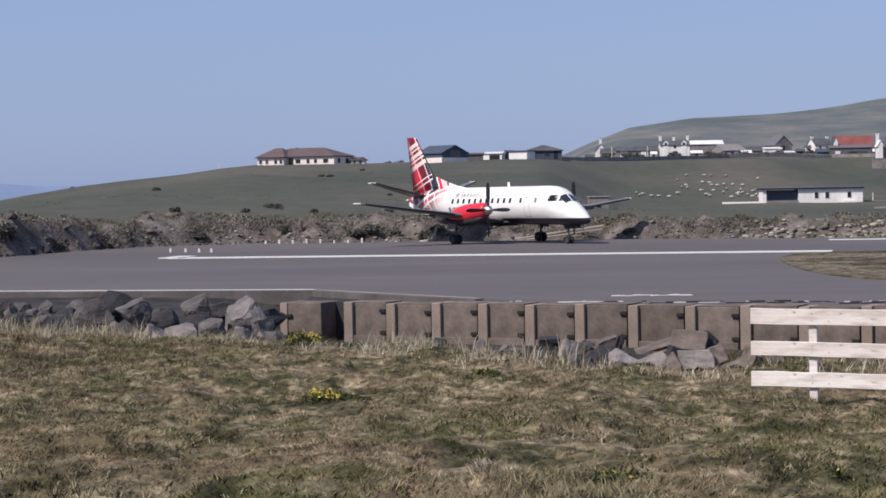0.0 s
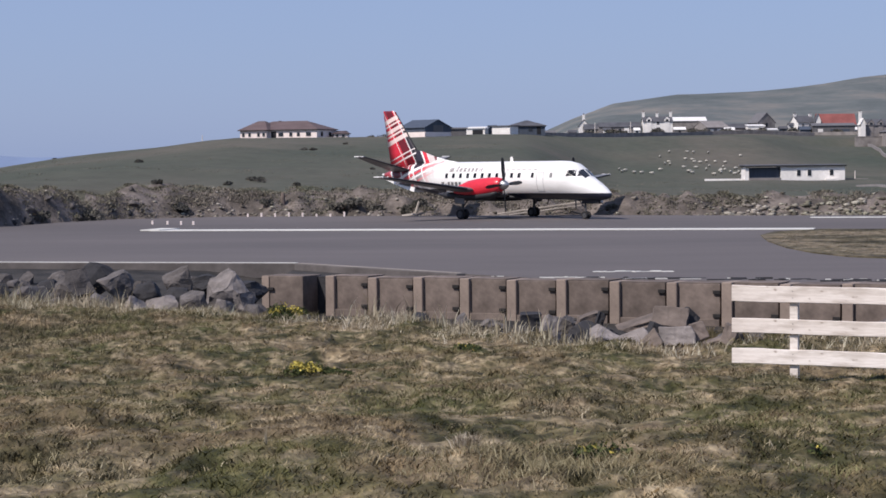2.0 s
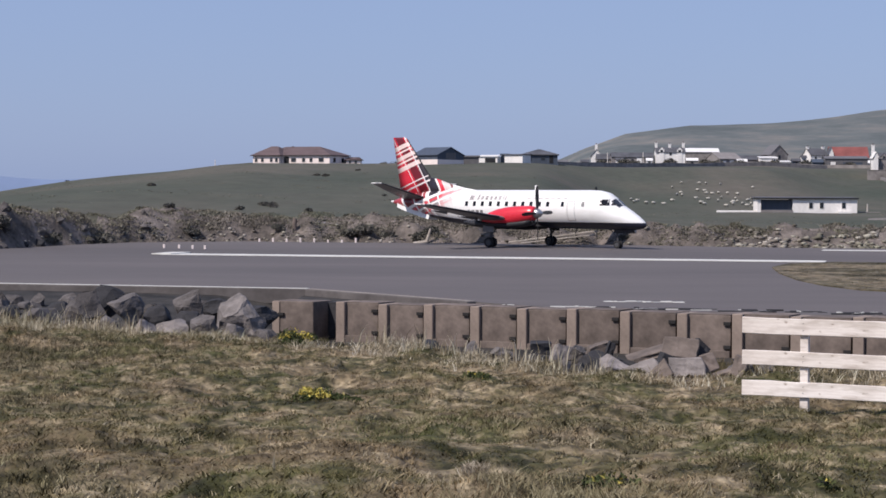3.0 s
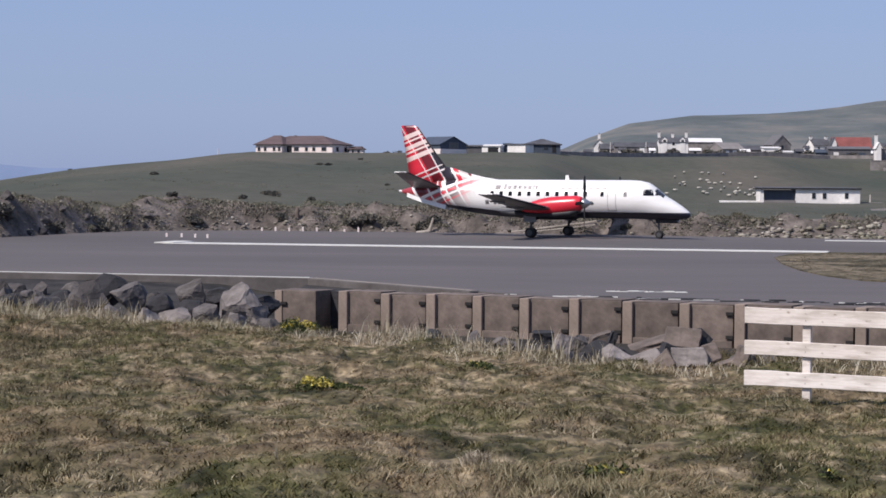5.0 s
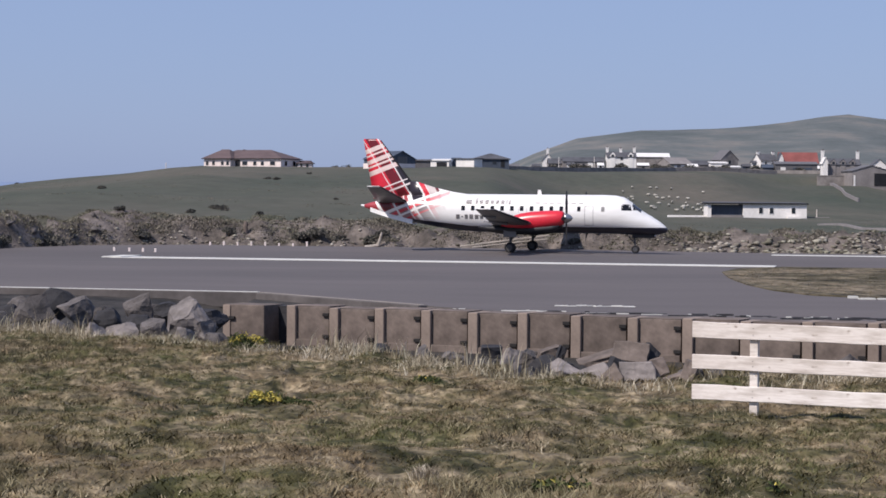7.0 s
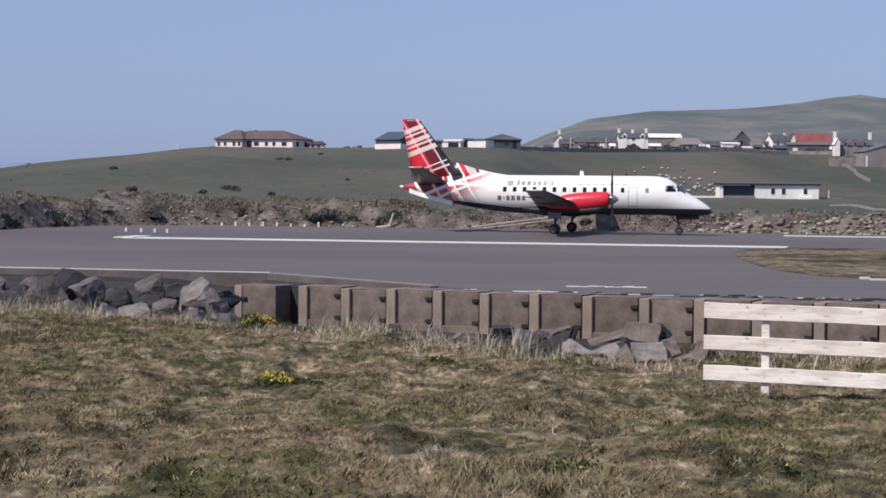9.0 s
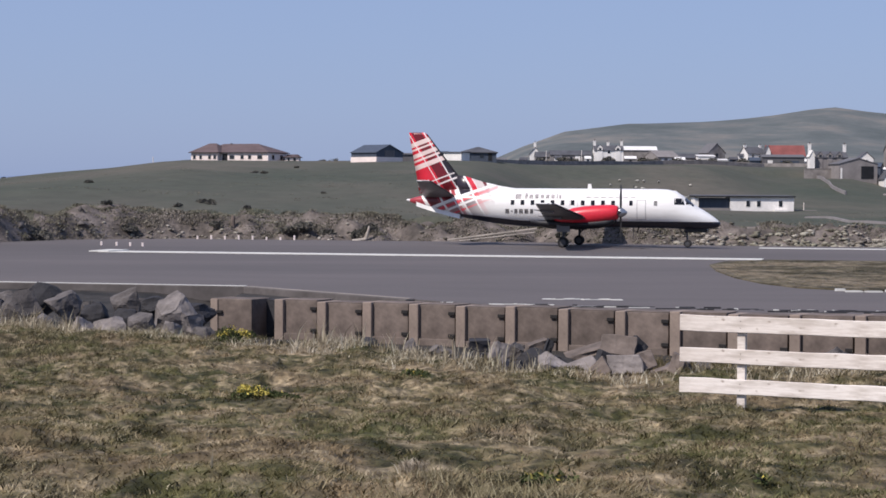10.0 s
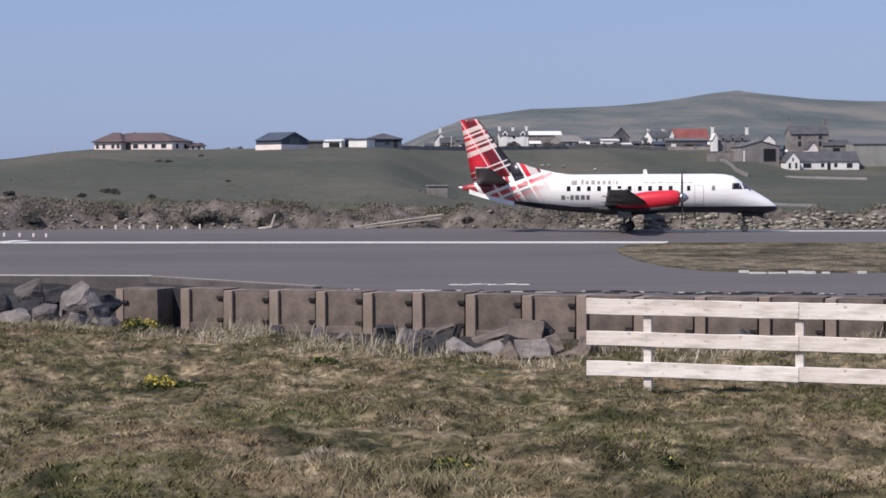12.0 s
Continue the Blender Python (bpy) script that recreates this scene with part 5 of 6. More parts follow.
def leaf_cloud(rng, n, sx, sy, sz, size, top=False):
    """Small bent leaves through an uneven mound."""
    lobes = [(rng.uniform(-0.6, 0.6) * sx, rng.uniform(-0.6, 0.6) * sy, rng.uniform(0.35, 1.0) * sz, rng.uniform(0.3, 0.6)) for _ in range(7)]
    vs, fs = [], []
    for i in range(n):
        lx, ly, lz, lr = lobes[rng.randrange(7)]
        th, u = rng.uniform(0, 2 * math.pi), rng.uniform(0.0 if not top else 0.4, 1)
        q = lr * (0.75 + 0.35 * rng.random())
        c = Vector((lx + q * sx * math.cos(th) * math.sqrt(1 - u * u), ly + q * sy * math.sin(th) * math.sqrt(1 - u * u), max(0.02, lz * 0.6 + q * sz * u)))
        d = Vector((rng.gauss(0, 1), rng.gauss(0, 1), rng.gauss(0.4, 1))).normalized()
        e = d.orthogonal().normalized() * size * 0.35
        o = len(vs)
        vs += [tuple(c - e), tuple(c + e), tuple(c + d * size * rng.uniform(0.7, 1.4))]
        fs.append((o, o + 1, o + 2))
    return vs, fs


def bush(name, x, y, z, sx, sy, sz, label, seed, leaf, flowers, size, n, category="bush", group=""):
    rng = random.Random(seed)
    e = empty(name, pose(x, y, z), label, category, group)
    bm = bmesh.new()
    for i in range(7):
        a = rng.uniform(0, 6.28)
        rod(bm, (0, 0, -0.05), (sx * 0.5 * math.cos(a), sy * 0.5 * math.sin(a), sz * 0.8), 0.012 + 0.01 * sz, 0.006, 5)
    part("woody_stem", bm, M["iron"], e)
    raw("foliage", *leaf_cloud(rng, n, sx, sy, sz, size), leaf, e)
    if flowers:
        rng2 = random.Random(seed)
        raw("blossom", *leaf_cloud(rng2, flowers, sx * 0.9, sy, sz * 1.12, size * 1.1, True), FLOWER, e, "yellow blossom")["kind"] = "stuff"
    return e


HILL_SHRUBS = [(-37.1, 218.5, 0.55), (-22.4, 139.5, 0.4), (-19.5, 156, 0.45), (-18.8, 167, 0.55), (-17.9, 164.5, 0.6), (-14.2, 157.5, 0.4), (-10.5, 202.5, 0.35), (-23.7, 360, 0.5), (-26, 300, 0.6), (-24.6, 301, 0.7), (-105, 495, 0.6), (-26, 495, 1.1), (-23.5, 495, 1.3)]


def build_bushes():
    # dark low bushes near x -1.9 also stand in for the main gorse's shade
    for x, y, sx, sz, s, fl, n in ((-2.32, 27.0, 0.30, 0.25, 1, 620, 1400), (-1.95, 27.0, 0.2, 0.13, 11, 10, 900), (-3.9, 40.4, 0.42, 0.34, 2, 260, 1500), (-0.2, 32.0, 0.26, 0.16, 3, 16, 700), (0.75, 11.5, 0.13, 0.08, 4, 7, 150),
                              (2.05, 12.2, 0.05, 0.07, 5, 5, 40), (-1.86, 26.9, 0.22, 0.10, 6, 0, 400), (0.6, 11.45, 0.08, 0.08, 8, 5, 70)):
        bush("gorse_bush", x, y, float(near_z(np.array([x]), np.array([y]))[0]) - 0.02, sx, sx * 0.8, sz, "low gorse bush with yellow blossom in the grass", s, LEAF, fl, 0.03 + 0.02 * sz, n, "gorse bush", "gorse in the grass")
    for x, s in ((-25.2, 1.7), (-29.5, 1.5), (-31.5, 1.3), (-27.3, 1.1), (-8.6, 1.25), (-9.6, 0.9), (-4.6, 1.1), (-3.9, 0.9), (-14.5, 0.8), (-20.5, 0.9), (-6.9, 0.7), (9, 0.6)):
        y = float(bank_of(np.array([x]))[0]) + 2.6
        bush("scrub_bush", x, y, land_at(x, y) - 0.15, 0.7 * s, 0.6 * s, 0.62 * s, "dark leafless scrub on the eroded bank", int(x * 10), DARKLEAF, 0, 0.16, 1100, "bush", "scrub of the far bank")
    garden = [(36 + 6.1 * i + 2.5 * math.sin(i * 2.7), 634 + 4 * math.sin(i * 1.9), 2.2 + 0.8 * math.sin(i * 3.1)) for i in range(15)]
    for x, y, s in HILL_SHRUBS + garden:
        bush("hill_shrub", x, y, land_at(x, y) - 0.1, 1.0 * s, 0.8 * s, 0.75 * s, "dark shrub on the pasture above the bank" if y < 600 else "dark garden hedge below the village houses", int(x * 7 + y), DARKLEAF, 0, 0.14 if y < 600 else 0.5, 500, "shrub", "shrubs of the pasture")


build_bushes()


# ---- timber fence ----
FENCE_A = radians(-24)


def fence_rail(ln, h, seed):
    rng = random.Random(seed)
    n = 9
    rings = []
    for i in range(n):
        x = ln * i / (n - 1)
        o = rng.uniform(-0.006, 0.006)
        b = 0.008
        z0, z1 = o, h + o + rng.uniform(-0.003, 0.003)
        rings.append([(x, -0.022, z0 + b), (x, -0.022 + b, z0), (x, 0.022 - b, z0), (x, 0.022, z0 + b), (x, 0.022, z1 - b), (x, 0.022 - b, z1), (x, -0.022 + b, z1), (x, -0.022, z1 - b)])
    return loft(rings)


def build_fence():
    f = empty("timber_fence", Matrix.Translation((3.365, 26.55, 0)) @ Matrix.Rotation(FENCE_A, 4, 'Z'), "bleached grey-white three-rail timber fence in the grass", "fence")
    posts = [0.83 + i * 2.02 for i in range(4)]
    for i, px in enumerate(posts):
        gx, gy = 3.365 + px * math.cos(FENCE_A), 26.55 + px * math.sin(FENCE_A)
        g = land_at(gx, gy)
        p = part("post", boxes((px - 0.055, px + 0.055, 0.025, 0.115, g - 0.4, 1.57 - 0.012 * px), bevel=0.01), M["timber"], f, "weathered square post")
    ends = [0.0, posts[1], posts[3]]
    for j, (z, h) in enumerate(((1.375, 0.215), (0.965, 0.195), (0.56, 0.20))):
        for i in range(2):
            r = part("rail", fence_rail(ends[i + 1] - ends[i] - 0.006, h, 7 * j + i), M["timber"], f)
            r.matrix_basis = Matrix.Translation((ends[i] + 0.003, 0, z - 0.004 * ends[i])) @ Matrix.Rotation(radians(0.3), 4, 'Y')
    for px in posts:
        for z in (1.44, 1.53, 1.03, 1.1, 0.62, 0.7):
            part("nail", rod(bmesh.new(), (px, -0.026, z - 0.006 * px), (px, -0.018, z - 0.006 * px), 0.006, seg=6), M["iron"], f)


build_fence()

# ---- buildings ----
B = {
    "harl": mat("white_harling", (0.80, 0.77, 0.74), 0.9, var=0.08, coarse=0.3, fine=3, bump=0.2),
    "pink": mat("pinkish_harling", (0.80, 0.70, 0.66), 0.9, var=0.08, coarse=0.3, fine=3, bump=0.2),
    "stone": mat("grey_stonework", (0.23, 0.21, 0.20), 0.9, var=0.3, coarse=0.6, fine=3, bump=0.4),
    "block": mat("grey_blockwork", (0.24, 0.22, 0.215), 0.9, var=0.15, coarse=0.4, fine=3),
    "tile": mat("brown_roof_tiles", (0.118, 0.085, 0.086), 0.85, var=0.2, coarse=0.3, fine=4, stretch=(1, 1, 4)),
    "slate": mat("slate_roof", (0.09, 0.09, 0.10), 0.7, var=0.25, coarse=0.4, fine=5),
    "red": mat("red_sheet_roof", (0.235, 0.078, 0.07), 0.8, var=0.2, coarse=0.3, fine=3),
    "white_roof": mat("white_sheet_roof", (0.78, 0.76, 0.74), 0.6, var=0.08, coarse=0.3, fine=3),
    "sheet": mat("grey_cladding", (0.135, 0.13, 0.135), 0.6, var=0.15, coarse=0.3, fine=6, stretch=(6, 6, 0.4)),
    "blue": mat("dark_blue_cladding", (0.065, 0.08, 0.11), 0.6, var=0.15, coarse=0.3, fine=6, stretch=(6, 6, 0.4)),
    "green": mat("grey_green_cladding", (0.29, 0.285, 0.26), 0.6, var=0.15, coarse=0.3, fine=6),
    "pane": mat("window_glass", (0.02, 0.024, 0.03), 0.15, var=0.1, bump=0, spec=0.5),
    "dark": mat("dark_opening", (0.015, 0.016, 0.02), 0.8, var=0.2),
    "wool": mat("sheep_wool", (0.46, 0.44, 0.39), 0.95, var=0.15, coarse=3, fine=20),
}


def prism(w, d, h, rh, ridge_x=True):
    """Walls up to a gable; front at -d/2."""
    bm = bmesh.new()
    if ridge_x:
        sec = [(-d / 2, -3.5), (d / 2, -3.5), (d / 2, h), (0, h + rh), (-d / 2, h)]
        rings = [[(x, y, z) for y, z in sec] for x in (-w / 2, w / 2)]
    else:
        sec = [(-w / 2, -3.5), (w / 2, -3.5), (w / 2, h), (0, h + rh), (-w / 2, h)]
        rings = [[(x, y, z) for x, z in sec] for y in (-d / 2, d / 2)]
    bm.free()
    return loft(rings)


def gable_roof(w, d, h, rh, ridge_x=True, over=0.3, t=0.16):
    a, b = (w, d) if ridge_x else (d, w)
    k = rh / (b / 2)
    sec = [(-b / 2 - over, h - over * k + 0.02), (0, h + rh + 0.02), (b / 2 + over, h - over * k + 0.02), (b / 2 + over, h - over * k + t), (0, h + rh + t + 0.05), (-b / 2 - over, h - over * k + t)]
    rings = [[((x, y, z) if ridge_x else (y, x, z)) for y, z in sec] for x in (-a / 2 - over * 0.6, a / 2 + over * 0.6)]
    return loft(rings)


def hip_roof(w, d, h, rh, over=0.4, inset=None):
    inset = d / 2 if inset is None else inset
    bm = bmesh.new()
    lo = [bm.verts.new((sx * (w / 2 + over), sy * (d / 2 + over), h - 0.05)) for sx, sy in ((-1, -1), (1, -1), (1, 1), (-1, 1))]
    ev = [bm.verts.new((v.co.x, v.co.y, h + 0.12)) for v in lo]
    r0, r1 = bm.verts.new((-w / 2 + inset, 0, h + rh)), bm.verts.new((w / 2 - inset, 0, h + rh))
    bm.faces.new(lo)
    for i in range(4):
        bm.faces.new((lo[i], lo[(i + 1) % 4], ev[(i + 1) % 4], ev[i]))
    bm.faces.new((ev[0], ev[1], r1, r0))
    bm.faces.new((ev[1], ev[2], r1))
    bm.faces.new((ev[2], ev[3], r0, r1))
    bm.faces.new((ev[3], ev[0], r0))
    return bm


def add_window(e, cx, z, w, h, yf, frame_m="harl", pane="pane"):
    o = part("window", boxes((cx - w / 2 - 0.08, cx + w / 2 + 0.08, yf - 0.05, yf + 0.02, z - 0.08, z + h + 0.08)), B[frame_m], e)
    part("pane", boxes((cx - w / 2, cx + w / 2, yf - 0.075, yf - 0.052, z, z + h)), B[pane], o)


def chimney(e, x, y, z0, z1, m="stone", w=0.8):
    c = part("chimney", boxes((x - w / 2, x + w / 2, y - w / 2, y + w / 2, z0, z1), (x - w / 2 - 0.08, x + w / 2 + 0.08, y - w / 2 - 0.08, y + w / 2 + 0.08, z1, z1 + 0.15)), B[m], e)
    part("chimney_pot", rod(bmesh.new(), (x, y, z1 + 0.15), (x, y, z1 + 0.6), 0.16, 0.13, 8), B["tile"], c)


def house(name, x, y, z, w, d, h, rh, label, category="house", wall="harl", roof="slate", kind="gable", turn=0, wins=(), chims=(), doors=(), dormers=(), group="", cm=None):
    e = empty(name, pose(x, y, z, 0, 0, turn), label, category, group)
    if kind in ("gable", "front"):
        part("wall", prism(w, d, h, rh, kind == "gable"), B[wall], e)
        part("roof", gable_roof(w, d, h, rh, kind == "gable"), B[roof], e)
    elif kind == "hip":
        part("wall", boxes((-w / 2, w / 2, -d / 2, d / 2, -3.5, h)), B[wall], e)
        part("roof", hip_roof(w, d, h, rh), B[roof], e)
    else:
        part("wall", boxes((-w / 2, w / 2, -d / 2, d / 2, -3.5, h)), B[wall], e)
        part("roof", loft([[(px, -d / 2 - 0.3, h), (px, d / 2 + 0.3, h + rh), (px, d / 2 + 0.3, h + rh + 0.2), (px, -d / 2 - 0.3, h + 0.2)] for px in (-w / 2 - 0.3, w / 2 + 0.3)]), B[roof], e)
    for cx, z0, ww, hh in wins:
        add_window(e, cx, z0, ww, hh, -d / 2, wall)
    for cx, ww, hh, m in doors:
        part("door", boxes((cx - ww / 2, cx + ww / 2, -d / 2 - 0.07, -d / 2 + 0.03, 0, hh)), B[m], e)
    for cx, cz in chims:
        chimney(e, cx, 0, h + rh * 0.6, cz, cm or wall)
    for cx, dw in dormers:
        q = part("dormer", prism(dw, 1.8, 0.9, dw * 0.5, False), B[wall], e)
        q.location = (cx, -d / 2 + 0.75, h - 0.1)
        rr = part("dormer_roof", gable_roof(dw, 1.8, 0.9, dw * 0.5, False, 0.12, 0.1), B[roof], q)
        o = part("pane", boxes((-dw * 0.25, dw * 0.25, -0.96, -0.905, 0.05, 0.85)), B["pane"], q)
    return e


def build_buildings():
    # bungalow on the crest
    e = house("bungalow", -45.1, 482.9, 10.75, 19.6, 10.5, 2.4, 2.25, "pink-walled bungalow with a brown hipped tile roof on the crest", "house", "pink", "tile", "hip", turn=-22,
              wins=((0.2, 0.85, 1.3, 0.95), (2.9, 0.85, 0.8, 0.95), (4.9, 0.85, 0.8, 0.95), (7.6, 0.85, 1.3, 0.95)), doors=((-1.7, 1.3, 2.1, "dark"),))
    q = part("front_wing", boxes((-9.9, -2.8, -7.0, 0, -3.5, 2.35)), B["pink"], e)
    part("wing_roof", hip_roof(7.1, 9.0, 2.36, 2.35, 0.45, 2.6), B["tile"], q).location = (-6.35, -2.5, 0)
    for cx in (-9.0, -7.3, -4.9, -3.5):
        add_window(e, cx, 0.85, 0.7, 0.95, -7.0, "pink")
    part("gutter", boxes((-2.4, 10.2, -5.76, -5.66, 2.34, 2.46), (-10.4, -2.3, -7.56, -7.46, 2.3, 2.42)), B["dark"], e, "dark gutter")
    for z, y0 in ((0.8, -2.6), (0.8, 1.8)):
        part("window", boxes((9.8, 9.86, y0 - 0.6, y0 + 0.6, z, z + 1.1)), B["pane"], e)
    part("chimney_vent", boxes((-2.9, -2.4, -0.4, 0.1, 4.4, 4.75)), B["tile"], e)
    part("terrace", boxes((9.9, 16.5, -5.6, -5.0, -1.5, 0.5), (-14.2, -10.2, -5.4, -5.0, -1.5, 0.5)), B["stone"], e, "dark low terrace wall")
    house("annex", -32.6, 481.5, 10.7, 3.4, 6, 1.5, 0.7, "small brown-roofed garden annex", "annex", "pink", "tile", "hip", wins=((-0.8, 0.4, 0.5, 0.9), (0.6, 0.4, 0.6, 0.9)))
    # dark barn and sheds along the crest
    e = house("barn", -11.6, 452, 11.0, 7.8, 8.6, 1.75, 1.65, "dark blue-grey steel barn on a pale base wall", "barn", "blue", "blue", "gable", turn=-42)
    part("base_wall", boxes((-4.0, 4.0, -4.42, -4.3, -1.0, 0.75)), B["pink"], e, "pale block base wall")
    part("base_wall", boxes((3.9, 4.02, -4.2, 4.2, -1.0, 0.75)), B["pink"], e)
    part("barn_door", boxes((3.9, 3.98, -1.6, 1.6, 0.76, 2.3)), B["sheet"], e, "grey sliding door")
    house("lean_to", -4.3, 458, 11.0, 3.8, 5, 1.5, 0.3, "low grey lean-to shed", "shed", "sheet", "sheet", "flat")
    house("shed", 0.2, 480, 11.5, 5.4, 5, 1.55, 0.35, "small white shed with a dark open front", "shed", "harl", "white_roof", "flat", turn=-20, doors=((0.9, 2.6, 1.25, "dark"),))
    house("steel_shed", 3.7, 481, 11.5, 1.8, 4, 1.95, 0.3, "narrow blue-grey steel shed", "shed", "blue", "blue", "flat")
    house("garage", 6.7, 474, 11.5, 4.6, 5, 1.85, 0.15, "white garage with a flat dark roof", "garage", "harl", "slate", "flat", turn=-24)
    house("hill_house", 12.0, 483, 11.6, 8.6, 8, 1.95, 1.45, "blue-grey house with a slate hipped roof", "house", "blue", "slate", "hip", wins=((-2.6, 0.7, 1.2, 0.9), (0.8, 0.7, 0.9, 0.9)), doors=((2.8, 0.9, 1.8, "dark"),))
    # terraces and houses of the village
    house("terrace_cottage", 37.5, 655, 14.2, 5, 6, 1.9, 1.5, "small grey stone cottage in the village", "house", "stone", "slate", wins=((-1, 0.7, 0.6, 0.8), (1, 0.7, 0.6, 0.8)))
    house("terrace_cottage", 46.3, 652, 14.3, 13.5, 6, 2.4, 1.3, "long low grey cottage row with a white end", "house", "block", "slate", wins=((-4.6, 0.8, 0.8, 0.9), (-2.4, 0.8, 0.8, 0.9), (0, 0.8, 0.8, 0.9), (4.4, 0.8, 0.8, 0.9)), doors=((2.2, 1.6, 2.1, "harl"),))
    house("gable_house", 35.6, 668, 14.5, 3.2, 5, 3.0, 1.9, "white gabled house end with chimney", "house", "harl", "slate", "front", wins=((0, 1.0, 0.6, 0.9),), chims=((0, 6.6),))
    house("white_house", 58.4, 650, 14.3, 9.4, 7, 3.9, 1.5, "white two-storey house with dormer gables and chimneys", "house", "harl", "slate",
          wins=((-2.9, 0.9, 0.9, 1.2), (2.9, 0.9, 0.9, 1.2), (0, 2.9, 0.8, 1.0)), doors=((0, 1.0, 2.0, "dark"),), chims=((-4.4, 6.9), (0, 6.5), (4.4, 6.9)), dormers=((-2.9, 1.7), (2.9, 1.7)))
    house("byre", 69.2, 662, 14.6, 12.2, 7, 4.0, 1.15, "long stone byre with a white sheet roof", "byre", "stone", "white_roof")
    house("grey_barn", 75.2, 645, 13.4, 8.0, 9, 2.6, 1.9, "grey barn with an open slatted gable", "barn", "block", "block", turn=24, doors=((-2.2, 1.2, 2.0, "harl"), (0.4, 1.4, 2.2, "harl")))
    house("grey_barn", 84, 656, 13.6, 9.5, 7, 2.4, 1.3, "low grey barn with a dark roof", "barn", "block", "slate")
    house("croft_house", 92.5, 652, 13.7, 6.4, 6, 4.0, 2.9, "grey gabled croft house with pale steep roof", "house", "stone", "sheet", "front", turn=24, wins=((0, 2.6, 0.9, 1.1),))
    house("white_shed", 93.6, 641, 13.4, 4.0, 4, 1.6, 0.4, "low white shed with flat roof", "shed", "harl", "white_roof", "flat")
    house("low_house", 89.4, 645, 13.4, 5.2, 6, 2.9, 0.5, "low white-fronted house with dark openings", "house", "harl", "white_roof", "flat", doors=((-0.4, 3.2, 1.7, "dark"),))
    house("cottage", 106.2, 655, 14.0, 6.0, 6, 3.6, 2.0, "white cottage with stepped gables", "house", "harl", "slate", turn=16, wins=((-1.2, 0.9, 0.7, 1.0), (1.2, 0.9, 0.7, 1.0), (-1.2, 2.3, 0.7, 0.8)), chims=((-2.7, 6.2), (2.7, 6.2)))
    house("red_roofed_house", 116.4, 653, 14.0, 12.4, 7, 2.9, 3.2, "stone house with a faded red sheet roof and white gable", "house", "stone", "red", wins=((-2.4, 0.8, 1.0, 1.0), (2.0, 0.8, 1.0, 1.0)))
    house("white_gable", 109.9, 648, 14.0, 1.6, 4, 4.0, 1.9, "white pointed gable end beside the red roof", "house", "harl", "slate", "front")
    house("long_shed", 113.2, 640, 13.2, 13.5, 6, 2.9, 0.7, "long dark grey farm shed", "shed", "sheet", "sheet", doors=((-4.2, 1.6, 1.9, "harl"), (2.0, 6.0, 1.8, "blue")))
    house("tank_shed", 104.4, 640, 13.2, 3.4, 4, 1.8, 0.9, "small blue-black farm shed", "shed", "blue", "blue")
    # old hall with tall white chimneys, and its neighbours
    house("old_hall", 113, 566, 10.6, 10.2, 7, 4.0, 1.6, "old grey hall with white dormers and tall white end chimneys", "house", "block", "slate", wins=((-2.6, 1.0, 0.8, 1.1), (0, 1.0, 0.8, 1.1), (2.6, 1.0, 0.8, 1.1)),
          dormers=((-2.6, 1.4), (0.1, 1.4), (2.8, 1.4)), chims=((-5.0, 7.8), (4.9, 7.6)), cm="harl")
    house("white_gable", 107.9, 563, 10.6, 1.3, 4, 4.6, 1.2, "narrow white gable wall of the old hall", "wall", "harl", "harl", "front")
    house("farm_shed", 118.2, 556, 8.5, 11.0, 9, 4.1, 1.5, "large grey farm shed with a dark doorway", "shed", "block", "sheet", "front", turn=8, doors=((2.6, 3.6, 3.5, "dark"), (-4.9, 0.5, 3.0, "harl")))
    house("blue_shed", 125.3, 562, 9.0, 4.6, 6, 3.0, 1.0, "blue-black steel clad shed", "shed", "blue", "blue", turn=-20)
    house("white_villa", 125.6, 575, 11.0, 4.0, 5, 3.6, 1.7, "white gabled village villa", "house", "harl", "slate", "front", wins=((0, 2.0, 0.8, 1.2),))
    house("stone_manse", 137.2, 574, 12.0, 11.0, 7, 4.6, 2.2, "large grey stone house with tall end chimneys", "house", "stone", "slate", wins=((-3, 1, 0.9, 1.4), (0, 1, 0.9, 1.4), (3, 1, 0.9, 1.4), (-3, 3, 0.9, 1.1), (3, 3, 0.9, 1.1)), chims=((-5.3, 8.6), (5.3, 8.4)))
    e = house("white_bungalow", 136.2, 553, 6.0, 19.4, 8, 2.5, 2.5, "long white bungalow with a dark roof and gabled front wing", "house", "harl", "slate",
              wins=((-4.9, 0.6, 2.3, 1.3), (-0.6, 0.8, 0.9, 1.1), (3.1, 0.8, 0.9, 1.1), (7.0, 0.6, 1.6, 1.3)), doors=((1.2, 0.9, 2.0, "dark"),))
    house("front_wing", 126.6, 549.5, 6.0, 3.8, 7, 2.6, 2.3, "white gabled front wing with pointed windows", "house", "harl", "slate", "front", wins=((-0.9, 0.5, 0.6, 1.5), (0.9, 0.5, 0.6, 1.5), (0, 2.5, 0.4, 0.9)))
    house("green_shed", 153.4, 560, 8.4, 14.5, 9, 4.8, 1.6, "broad pale grey-green steel shed", "shed", "green", "sheet", "flat")
    house("stone_steading", 144.6, 572, 10.6, 8.0, 6, 2.6, 1.4, "low stone steading with slate roof", "barn", "stone", "slate", doors=((0, 2.0, 1.8, "dark"),))
    house("gable_house", 136.0, 564, 9.4, 2.8, 5, 2.9, 1.6, "pale stone gable end with a dark arched door", "house", "pink", "slate", "front", doors=((0.4, 0.8, 1.6, "dark"),))
